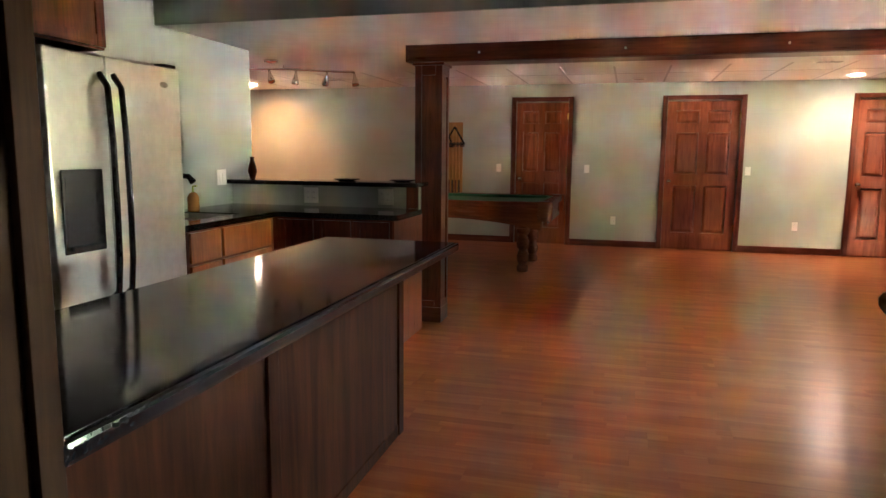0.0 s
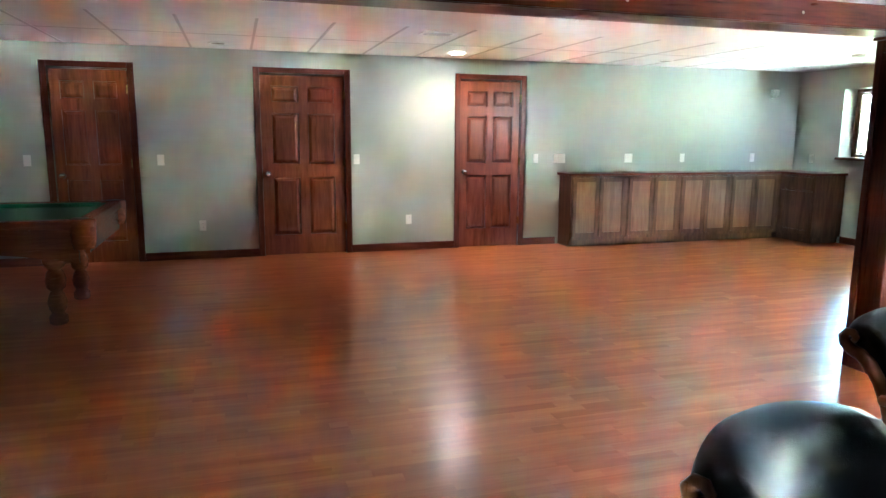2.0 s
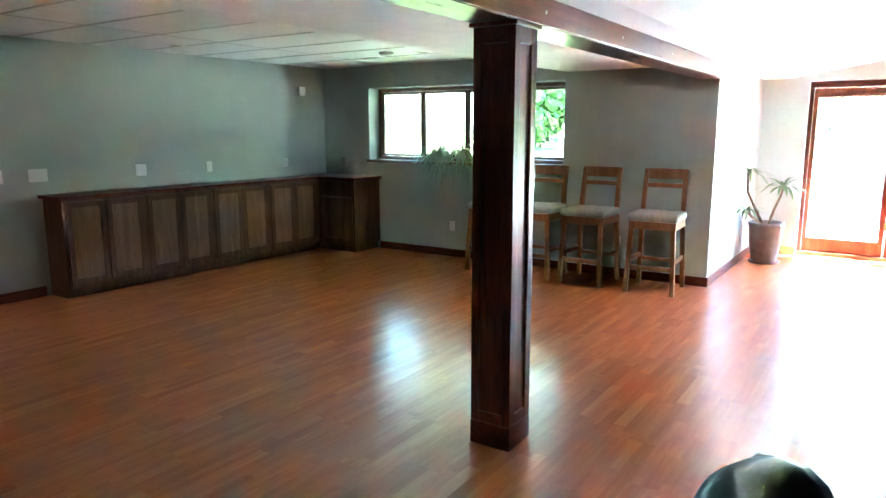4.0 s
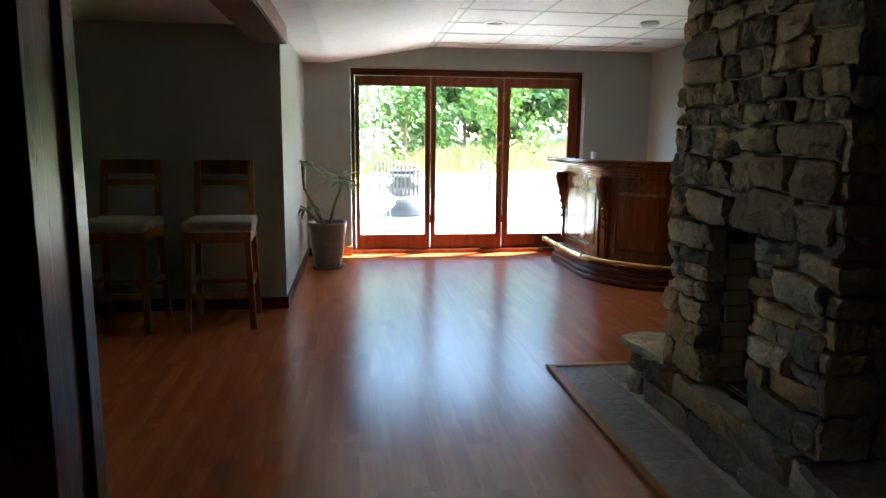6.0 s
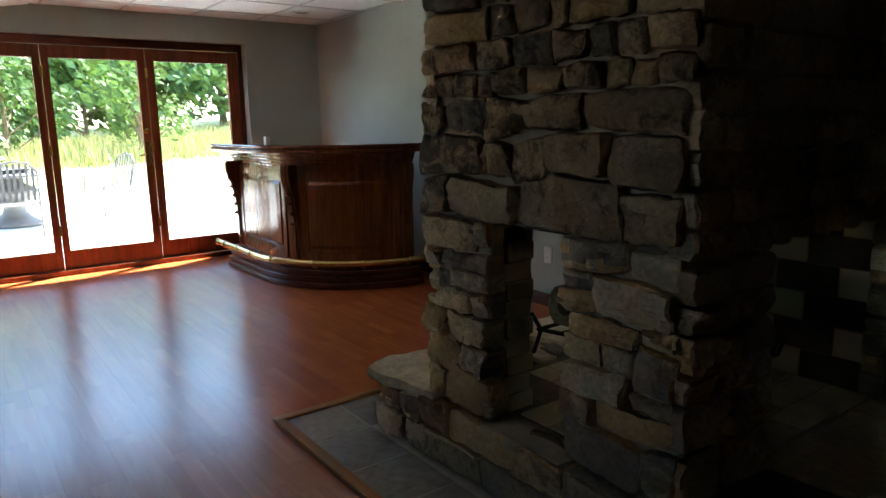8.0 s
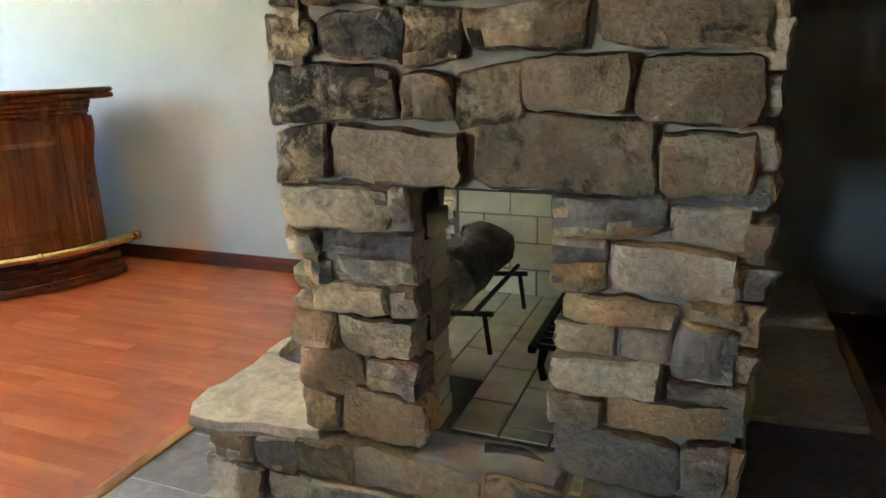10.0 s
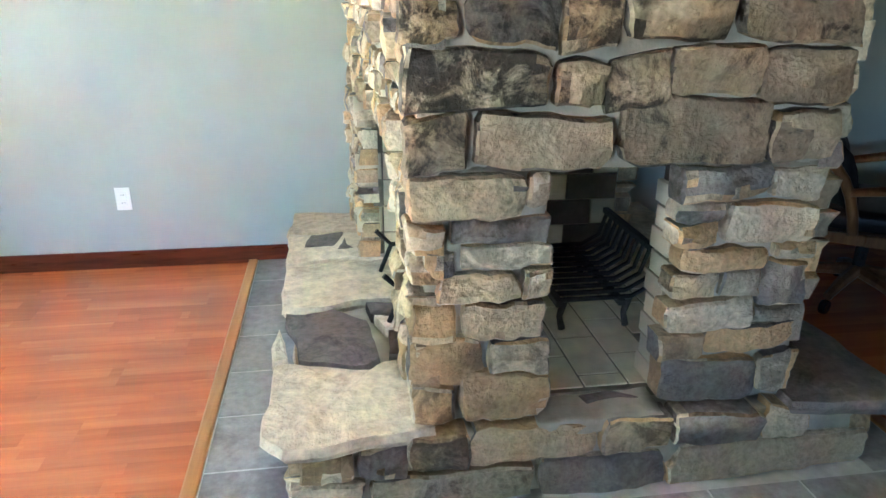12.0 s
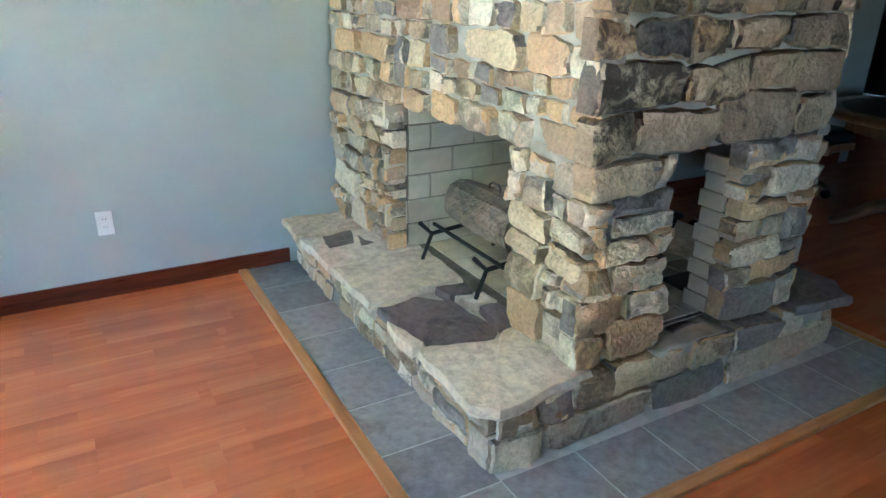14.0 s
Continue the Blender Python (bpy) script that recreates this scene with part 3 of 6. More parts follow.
def glass_doors():
    w = thing("glass_door", pose(0, 0, 0), "three-panel dark cherry glazed patio door", "door", "", "structure")
    y0, y1, _, z1 = GD
    xi, xo = G + 0.105, G + 0.215
    part("threshold", boxed(xi - 0.03, xo + 0.06, y0 + 0.002, y1 - 0.002, 0.002, 0.045, bevel=0.006), DOOR_WOOD, w)
    part("frame_head", boxed(xi, xo, y0 + 0.002, y1 - 0.002, z1 - 0.075, z1 - 0.002, bevel=0.004), CHERRY_Y, w)
    for a, b in ((y0 + 0.002, y0 + 0.045), (y1 - 0.045, y1 - 0.002)):
        part("frame_jamb", boxed(xi, xo, a, b, 0.045, z1 - 0.075, bevel=0.004), CHERRY, w)
    edges = [y1 - 0.045, 5.020, 4.185, y0 + 0.045]
    panes = [(5.082, 5.815), (4.255, 4.960), (3.425, 4.110)]
    for k in range(3):
        b, a = edges[k] - 0.003, edges[k + 1] + 0.003
        p0, p1 = panes[k]
        bm = bmesh.new()
        zb, zt = 0.205, 1.885
        box(bm, xi + 0.02, xi + 0.065, a, p0, 0.048, z1 - 0.078)
        box(bm, xi + 0.02, xi + 0.065, p1, b, 0.048, z1 - 0.078)
        box(bm, xi + 0.02, xi + 0.065, p0, p1, 0.048, zb)
        box(bm, xi + 0.02, xi + 0.065, p0, p1, zt, z1 - 0.078)
        d = part("door_panel", bm, DOOR_WOOD, w)
        p = part("pane", boxed(xi + 0.038, xi + 0.046, p0 - 0.006, p1 + 0.006, zb - 0.006, zt + 0.006), PANE, d)
        p.visible_shadow = False
        for lo, hi, q0, q1 in ((zb - 0.004, zb + 0.012, p0, p1), (zt - 0.012, zt + 0.004, p0, p1)):
            part("glazing_bead", boxed(xi + 0.012, xi + 0.03, q0, q1, lo, hi, bevel=0.003), DOOR_WOOD, d)
        if k == 1:
            part("handle_plate", boxed(xi + 0.008, xi + 0.02, a + 0.020, a + 0.052, 0.93, 1.16, bevel=0.004), BRASS, d, "brass handle plate")
            part("lever", tube([(xi + 0.012, a + 0.036, 1.04), (xi - 0.03, a + 0.036, 1.04), (xi - 0.035, a + 0.06, 1.035), (xi - 0.033, a + 0.13, 1.025)], 0.008), BRASS, d, "brass lever", True)
            part("deadbolt", lathe([(0.028, 0), (0.026, 0.012), (0.008, 0.016)], 16, m=pose(xi + 0.02, a + 0.036, 1.25, 0, -90)), BRASS, d, "", True)
        for z in (0.35, 1.05, 1.72):
            if k != 2:
                part("hinge", boxed(xi + 0.004, xi + 0.018, a - 0.014, a + 0.014, z, z + 0.09, bevel=0.003), BRASS, d)
    part("bottom_block", boxed(G - 0.028, G - 0.001, GD[1] - 0.005, GD[1] + 0.16, 0.001, 0.105, bevel=0.004), TRIM_OAK, w)


glass_doors()


# ---- fireplace ----
def stone_mesh(w, h, d, rng, rough=1.0, stuff=None):
    """A split stone: an uneven, round-edged block that stands out of the wall; the wall is its y = 0, the front at -d."""
    bm = bmesh.new()
    def cuts(length, step):
        n = max(3, min(9, round(length / step)))
        e = min(0.25, 0.007 / length)
        return [0.0, e] + [e + (1 - 2 * e) * k / n for k in range(1, n)] + [1 - e, 1.0]

    us, vs = cuts(w, 0.028), cuts(h, 0.022)
    nx, nz = len(us) - 1, len(vs) - 1
    seed = Vector((rng.uniform(-50, 50), rng.uniform(-50, 50), rng.uniform(-50, 50)))
    cut = [rng.uniform(0.0, 0.20) for _ in range(4)]
    slope = 0.20 if h > 0.1 else 0.14
    tilt_top, tilt_bot = rng.uniform(-slope, slope), rng.uniform(-slope, slope)
    sl = rng.uniform(-0.12, 0.12)
    # the broken front: the lowest of a few slanting planes
    planes = [(rng.uniform(0.85, 1.3), rng.uniform(-1.9, 1.9), rng.uniform(-1.7, 1.7)) for _ in range(6)]
    grid = []
    for v in vs:
        row = []
        for u in us:
            du, dv = min(u, 1 - u), min(v, 1 - v)
            c = cut[(u > 0.5) + 2 * (v > 0.5)]
            x, z = (u - 0.5) * w, (v - 0.5) * h
            pull = max(0.0, c - (du * w / max(w, h) + dv * h / max(w, h)) * 1.4)
            x -= math.copysign(pull * w * 0.28, u - 0.5)
            z -= math.copysign(pull * h * 0.42, v - 0.5)
            n = noise.noise_vector(seed + Vector((x, 0, z)) * 11)
            n2 = noise.noise_vector(seed + Vector((x, 0, z)) * 40)
            z += h * (tilt_top * v + tilt_bot * (1 - v)) * (u - 0.5)
            flat = min(p + q * (u - 0.5) + r * (v - 0.5) for p, q, r in planes)
            edge = 0.80 if min(du, dv) == 0 else 1.0
            y = -d * (0.55 + 0.45 * flat) * edge + d * 0.34 * rough * n.y + d * 0.26 * rough * n2.y
            x += n.x * 0.012 * rough + n2.x * 0.005
            z += n.z * 0.012 * rough + n2.z * 0.005 + sl * (u - 0.5) * h * 0.35
            row.append(bm.verts.new((x, min(y, -0.010), z)))
        grid.append(row)
    for j in range(nz):
        for i in range(nx):
            bm.faces.new((grid[j][i], grid[j][i + 1], grid[j + 1][i + 1], grid[j + 1][i]))
    rim = [grid[0][i] for i in range(nx + 1)] + [grid[j][nx] for j in range(1, nz + 1)] + \
          [grid[nz][i] for i in range(nx - 1, -1, -1)] + [grid[j][0] for j in range(nz - 1, 0, -1)]
    back = [bm.verts.new((v.co.x * 1.0, 0.05, v.co.z * 1.0)) for v in rim]
    for k in range(len(rim)):
        q = (k + 1) % len(rim)
        bm.faces.new((rim[k], back[k], back[q], rim[q]))
    return mesh_of("stone", bm, stuff or STONE, True, 24)


FX0, FX1, FY1 = 6.93, 7.995, 4.375             # chimney's west, east and north faces
OPEN_N, OPEN_E = (7.285, 7.665), (3.185, 3.985)  # fire openings
SILL, HEAD = 0.255, 0.925
BACK = 3.17                                    # firebox's back wall


# split stones of the north face: x from, x to, z from, z to
EAST_PILLAR = [(7.746, 8.035, 0.840, 0.946), (7.690, 7.740, 0.857, 0.948), (7.685, 7.932, 0.776, 0.836), (7.672, 7.900, 0.704, 0.768),
               (7.920, 7.997, 0.680, 0.751), (7.945, 8.040, 0.762, 0.830), (7.748, 7.965, 0.622, 0.690), (7.674, 7.741, 0.622, 0.696),
               (7.920, 8.030, 0.517, 0.612), (7.685, 7.896, 0.509, 0.614), (7.840, 8.030, 0.378, 0.508), (7.662, 7.820, 0.408, 0.502),
               (7.655, 7.897, 0.262, 0.400), (7.915, 8.030, 0.262, 0.368)]
WEST_PILLAR = [(7.110, 7.340, 0.868, 0.952), (6.945, 7.098, 0.860, 0.940), (7.223, 7.340, 0.806, 0.860), (6.960, 7.212, 0.741, 0.852),
               (7.229, 7.340, 0.738, 0.800), (6.945, 7.058, 0.690, 0.738), (7.071, 7.320, 0.668, 0.730), (7.205, 7.335, 0.585, 0.664),
               (7.083, 7.195, 0.590, 0.664), (6.950, 7.077, 0.562, 0.682), (7.092, 7.340, 0.490, 0.578), (6.955, 7.081, 0.508, 0.555),
               (6.950, 7.207, 0.415, 0.500), (7.215, 7.345, 0.408, 0.485), (7.043, 7.330, 0.262, 0.400), (6.945, 7.035, 0.290, 0.405)]
BREAST = [(7.900, 8.036, 0.959, 1.092), (7.548, 7.880, 0.960, 1.088), (7.135, 7.525, 0.962, 1.125), (6.950, 7.125, 0.965, 1.092),
          (7.707, 8.044, 1.104, 1.236), (7.569, 7.693, 1.110, 1.210), (7.417, 7.561, 1.100, 1.224), (7.190, 7.412, 1.132, 1.246),
          (6.945, 7.175, 1.105, 1.238), (7.920, 8.050, 1.252, 1.345), (7.698, 7.905, 1.246, 1.350), (7.550, 7.684, 1.236, 1.350),
          (7.277, 7.535, 1.256, 1.350), (6.945, 7.260, 1.252, 1.350)]
HEARTH_FRONT = [(7.883, 8.040, 0.128, 0.242), (7.510, 7.870, 0.132, 0.240), (7.300, 7.498, 0.140, 0.244), (7.010, 7.288, 0.140, 0.246),
                (6.860, 6.995, 0.130, 0.235), (8.165, 8.360, 0.006, 0.118), (7.690, 8.150, 0.004, 0.122), (7.290, 7.675, 0.004, 0.126),
                (6.650, 7.280, 0.006, 0.130), (8.050, 8.180, 0.128, 0.225), (8.190, 8.330, 0.126, 0.215)]


def lean(x, y):
    """The east face runs a little out from square towards the wall."""
    return x + 0.070 * (FY1 - y) if x > 7.8 else x


def fireplace():
    f = thing("fireplace", pose(0, 0, 0), "three-sided fireplace of split fieldstone with a raised hearth", "fireplace")
    k = 0.006
    x0, x1, y1 = FX0 + k, FX1 - k, FY1 - k
    rng = random.Random(11)

    def lump(bm, leaning=True, cuts=22):
        """Hand-trowelled mortar: an uneven block."""
        bmesh.ops.subdivide_edges(bm, edges=bm.edges, cuts=cuts, use_grid_fill=True)
        for v in bm.verts:
            n = noise.noise_vector(v.co * 13) * 0.010 + noise.noise_vector(v.co * 41) * 0.004
            if leaning:
                v.co.x = lean(v.co.x, v.co.y)
            v.co += n
        return bm

    part("core", lump(boxed(x0, x1, S + 0.012, y1, HEAD + 0.03, CEIL - 0.012), cuts=34), MORTAR, f, "pale trowelled mortar", True)
    for xa, xb, yb in ((x1, OPEN_N[1] + 0.02, 4.19), (x0, OPEN_N[0] - 0.02, 4.18)):
        bm = bmesh.new()
        lo, hi = ([bm.verts.new((x, y, z)) for x, y in ((xa, OPEN_E[1] + 0.02), (xa, y1), (xb, y1), (xb, yb))] for z in (SILL - 0.01, HEAD + 0.035))
        bm.faces.new(lo), bm.faces.new(hi)
        for i in range(4):
            bm.faces.new((lo[i], lo[(i + 1) % 4], hi[(i + 1) % 4], hi[i]))
        part("core", lump(bm, cuts=14), MORTAR, f, "pale trowelled mortar", True)
    part("core", lump(boxed(x0, x1, S + 0.012, BACK - 0.04, SILL - 0.01, HEAD + 0.035)), MORTAR, f, "pale trowelled mortar", True)
    part("core", lump(boxed(6.66, 8.350, S + 0.012, 4.408, 0.010, SILL - 0.03), False, 30), MORTAR, f, "pale trowelled mortar", True)

    def lay(face, stones, proud=(0.026, 0.052), stuff=None):
        """Stones given by (along from, along to, z from, z to) on one face."""
        for a, b, z0, z1 in stones:
            me = stone_mesh(b - a + 0.004, z1 - z0 + 0.004, rng.uniform(*proud), rng, 1.0, stuff)
            mid, z, tilt = (a + b) / 2, (z0 + z1) / 2, rng.uniform(-2.5, 2.5)
            m = {"n": lambda: pose(mid, y1 + 0.002, z, 0, tilt, 180),
                 "e": lambda: pose(lean(x1, mid) + 0.002, mid, z, tilt, 0, 86),
                 "w": lambda: pose(x0 - 0.002, mid, z, tilt, 0, -90),
                 "base_n": lambda: pose(mid, 4.410, z, 0, tilt * 0.4, 180),
                 "base_e": lambda: pose(8.352, mid, z, tilt * 0.4, 0, 90),
                 "base_w": lambda: pose(6.657, mid, z, tilt * 0.4, 0, -90)}[face]()
            piece("stone", me, f, m)

    def rubble(a, b, z0, z1, out=None):
        """Breaks a stretch of wall into uneven stones."""
        out = [] if out is None else out
        w, h = b - a, z1 - z0
        if h > 0.165 or (h > 0.115 and rng.random() < 0.38):
            c = z0 + h * rng.uniform(0.36, 0.64)
            rubble(a, b, z0, c, out), rubble(a, b, c, z1, out)
        elif w > 0.15 and w > h * rng.uniform(1.5, 3.6):
            c = a + w * rng.uniform(0.30, 0.70)
            rubble(a, c, z0, z1, out), rubble(c, b, z0, z1, out)
        else:
            g = rng.uniform(0.004, 0.008)
            out.append((a + g, b - g, z0 + g, z1 - g))
        return out

    lay("n", EAST_PILLAR + WEST_PILLAR, (0.030, 0.058))
    # the breast's shade is put into these stones' colour
    lay("n", BREAST, (0.030, 0.058), SHADED_STONE)
    lay("n", rubble(FX0 - 0.01, FX1 + 0.03, 1.360, 1.640) + rubble(FX0 - 0.01, FX1 + 0.03, 1.640, CEIL - 0.02), (0.026, 0.052), SHADED_STONE)
    for face in ("e", "w"):
        for z0, z1 in ((0.262, 0.420), (0.420, 0.560), (0.560, 0.740), (0.740, 0.925)):
            lay(face, rubble(OPEN_E[1], 4.20, z0, z1) + rubble(4.20, FY1 + 0.020, z0, z1) + rubble(S + 0.01, OPEN_E[0], z0, z1))
        for z0, z1 in ((0.930, 1.110), (1.110, 1.290), (1.290, 1.500), (1.500, 1.720), (1.720, 1.960), (1.960, CEIL - 0.02)):
            lay(face, rubble(S + 0.01, 3.45, z0, z1) + rubble(3.45, FY1 + 0.020, z0, z1), (0.018, 0.042))
    lay("base_n", HEARTH_FRONT, (0.030, 0.050))
    for face in ("base_e", "base_w"):
        lay(face, rubble(S + 0.01, 3.40, 0.004, 0.215) + rubble(3.40, 4.42, 0.004, 0.215), (0.012, 0.030))

    # flagstones on the hearth
    def flag(pts, z, mat, thick=0.045):
        bm = bmesh.new()
        pts = [Vector((x, y, 0)) for x, y in pts]
        ring = []
        for a, b in zip(pts, pts[1:] + pts[:1]):
            for s in range(5):
                p = a.lerp(b, s / 5)
                ring.append(p + noise.noise_vector(p * 9) * 0.014)
        mid = sum(ring, Vector()) / len(ring)
        tops = [bm.verts.new((mid.x, mid.y, z + 0.004))]
        inner = [bm.verts.new(mid.lerp(p, 0.55) + Vector((0, 0, z + 0.004 + 0.004 * noise.noise(p * 14)))) for p in ring]
        outer = [bm.verts.new(mid.lerp(p, 0.97) + Vector((0, 0, z + 0.003 * noise.noise(p * 20)))) for p in ring]
        low = [bm.verts.new(p + Vector((0, 0, z - thick * 0.55))) for p in ring]
        bot = [bm.verts.new(mid.lerp(p, 0.95) + Vector((0, 0, z - thick))) for p in ring]
        n = len(ring)
        for i in range(n):
            j = (i + 1) % n
            bm.faces.new((tops[0], inner[i], inner[j]))
            for a, b in ((inner, outer), (outer, low), (low, bot)):
                bm.faces.new((a[i], b[i], b[j], a[j]))
        bm.faces.new(bot)
        part("flagstone", bm, mat, f)

    flag([(7.97, 4.43), (7.955, 4.04), (8.07, 4.065), (8.13, 4.10), (8.36, 4.045), (8.425, 4.045), (8.43, 4.40), (8.37, 4.485), (8.16, 4.44)], SILL + 0.012, FLAG)
    flag([(8.41, 3.68), (8.24, 3.66), (8.12, 3.775), (8.08, 4.045), (8.13, 4.078), (8.35, 4.02), (8.355, 3.895), (8.40, 3.765)], SILL + 0.010, FLAG_DARK)
    flag([(8.425, 3.80), (8.385, 3.91), (8.38, 4.01), (8.43, 4.02)], SILL + 0.008, FLAG)
    flag([(8.115, 3.625), (7.985, 3.635), (7.995, 3.73), (8.105, 3.725)], SILL + 0.008, FLAG_DARK)
    flag([(7.965, 3.750), (8.095, 3.745), (8.065, 3.845), (7.965, 3.855)], SILL + 0.009, FLAG)
    flag([(8.055, 3.865), (7.965, 3.875), (7.97, 4.02), (8.055, 4.02)], SILL + 0.008, FLAG_DARK)
    flag([(7.965, 3.61), (7.95, 3.24), (8.15, 3.19), (8.44, 3.23), (8.43, 3.635), (8.24, 3.64), (8.13, 3.60)], SILL + 0.010, FLAG)
    flag([(7.96, 3.22), (8.0, 2.86), (8.44, 2.85), (8.44, 3.205), (8.15, 3.165)], SILL + 0.009, FLAG)
    flag([(8.34, 2.88), (8.19, 2.87), (8.23, 3.03), (8.36, 3.04)], SILL + 0.017, FLAG_DARK, 0.014)
    flag([(8.19, 2.95), (8.15, 3.07), (8.21, 3.08)], SILL + 0.016, FLAG_DARK, 0.014)
    flag([(8.0, 2.84), (8.0, S + 0.02), (8.43, S + 0.02), (8.45, 2.83)], SILL + 0.010, FLAG)
    flag([(6.94, 4.44), (6.94, 3.98), (6.57, 3.95), (6.56, 4.36), (6.66, 4.50)], SILL + 0.012, FLAG_DARK)
    flag([(6.94, 3.96), (6.94, 3.2), (6.56, 3.22), (6.57, 3.93)], SILL + 0.010, FLAG)
    flag([(6.92, 3.18), (6.92, S + 0.02), (6.57, S + 0.02), (6.56, 3.2)], SILL + 0.010, FLAG)
    part("sill_bed", lump(boxed(7.32, 7.68, 4.29, 4.425, SILL - 0.05, SILL - 0.002), False, 10), MORTAR, f, "pale mortar sill", True)
    flag([(7.36, 4.345), (7.52, 4.352), (7.535, 4.318), (7.42, 4.300)], SILL + 0.002, FLAG_DARK, 0.02)
    part("hearth_bed", boxed(6.99, 7.96, BACK - 0.01, 4.30, SILL - 0.03, SILL + 0.0045), GROUT_DARK, f, "smoke-stained mortar bed")

    # firebox lining
    part("firebox_backing", boxed(FX0 + 0.05, FX1 + 0.06, BACK - 0.028, BACK - 0.010, SILL, HEAD + 0.02), GROUT_DARK, f)
    part("firebox_ceiling", boxed(FX0 + 0.04, FX1 - 0.04, BACK - 0.02, OPEN_E[1] + 0.3, HEAD + 0.004, HEAD + 0.018), SOOT, f, "sooty steel smoke shelf")
    me = mesh_of("firebrick", boxed(-0.112, 0.112, -0.010, 0.012, -0.055, 0.055, bevel=0.003), FIREBRICK)
    blackish = mesh_of("firebrick", boxed(-0.112, 0.112, -0.010, 0.012, -0.055, 0.055, bevel=0.003), DARK_BRICK)
    half = mesh_of("firebrick", boxed(-0.054, 0.054, -0.010, 0.012, -0.055, 0.055, bevel=0.003), FIREBRICK)
    z, k = SILL + 0.060, 0
    while z < HEAD:
        x = FX0 + 0.05 + (0.115 if k % 2 else 0.0)
        if k % 2:
            piece("firebrick", half, f, pose(FX0 + 0.106, BACK - 0.010, z, 0, 0, 180))
        while x + 0.23 < FX1 + 0.10:
            last = x + 0.23
            piece("firebrick", blackish if x < 7.16 + 0.1 * (k % 2) else me, f, pose(x + 0.116, BACK - 0.010, z, 0, 0, 180))
            x += 0.23
        piece("firebrick", half, f, pose(last + 0.058, BACK - 0.010, z, 0, 0, 180))
        z, k = z + 0.116, k + 1
    side = mesh_of("firebrick", boxed(-0.055, 0.055, -0.010, 0.012, -0.031, 0.031, bevel=0.003), FIREBRICK)
    for px, turn in ((OPEN_N[0] + 0.018, 90), (OPEN_N[1] + 0.010, -90)):
        part("jamb_backing", boxed(*sorted((px - 0.006 if turn > 0 else px + 0.006, px - 0.03 if turn > 0 else px + 0.03)), 4.20, FY1 - 0.06, SILL, HEAD), SOOT, f)
        z, k = SILL + 0.04, 0
        while z < HEAD - 0.02:
            piece("firebrick", side, f, pose(px, 4.255 + (0.010 if k % 2 else -0.006), z, 0, 0, turn))
            z, k = z + 0.068, k + 1
    for i in range(7):
        x, y, end = 7.02 + 0.138 * i, 3.175 - (0.116 if i % 2 else 0.0), 4.285 if 7.28 < 7.02 + 0.138 * i < 7.70 else 3.985
        while y < end - 0.03:
            a, b = max(y, 3.175), min(y + 0.232, end)
            half = (b - a) / 2 - 0.004
            piece("firebrick", mesh_of("firebrick", boxed(-0.0655, 0.0655, -half, half, -0.012, 0.006, bevel=0.003), FIREBRICK), f,
                  pose(x, (a + b) / 2, SILL + 0.003))
            y += 0.232


fireplace()


TRIM_OAK_X = wood("oak_trim_across", (0.36, 0.150, 0.045), (0.56, 0.27, 0.095), "x", 0.33)


GROUT = plain("pale_grout", (0.48, 0.46, 0.42), 0.9, 0, 0.12, 20.0, 0.4)


def hearth_tiles():
    """Slate tiles round the hearth in an oak edging."""
    h = thing("hearth_surround", pose(0, 0, 0), "grey slate tile floor border with oak edging", "tile floor", "", "structure")
    part("grout_bed", boxed(6.452, 8.636, S + 0.016, 4.744, 0.0012, 0.0116), GROUT, h)
    t, b = 0.2825, 0.0015
    def tile(x0, x1, y0, y1):
        dx, dy = (x1 - x0) / 2 - 0.0035, (y1 - y0) / 2 - 0.0035
        me = mesh_of("tile", boxed(-dx, dx, -dy, dy, 0.0, 0.006, bevel=b), TILE)
        piece("tile", me, h, pose((x0 + x1) / 2, (y0 + y1) / 2, 0.007))
    for k in range(6):
        tile(8.350, 8.632, 2.512 + t * k, 2.512 + t * (k + 1))
        tile(6.458, 6.640, 2.512 + t * k, 2.512 + t * (k + 1))
    tile(8.350, 8.632, 2.512 + t * 6, 4.482)
    tile(8.350, 8.632, 4.482, 4.740)
    tile(6.458, 6.640, 2.512 + t * 6, 4.476)
    for k in range(6):
        tile(8.350 - 0.2925 * (k + 1), 8.350 - 0.2925 * k, 4.476, 4.740)
    tile(6.458, 8.350 - 0.2925 * 6, 4.476, 4.740)
    part("edging", boxed(8.633, 8.680, S + 0.016, 4.788, 0.0012, 0.022, bevel=0.007), TRIM_OAK, h, "oak edging strip")
    part("edging", boxed(6.410, 6.457, S + 0.016, 4.788, 0.0012, 0.022, bevel=0.007), TRIM_OAK, h, "oak edging strip")
    part("edging", boxed(6.458, 8.632, 4.742, 4.788, 0.0012, 0.022, bevel=0.007), TRIM_OAK_X, h, "oak edging strip")


hearth_tiles()


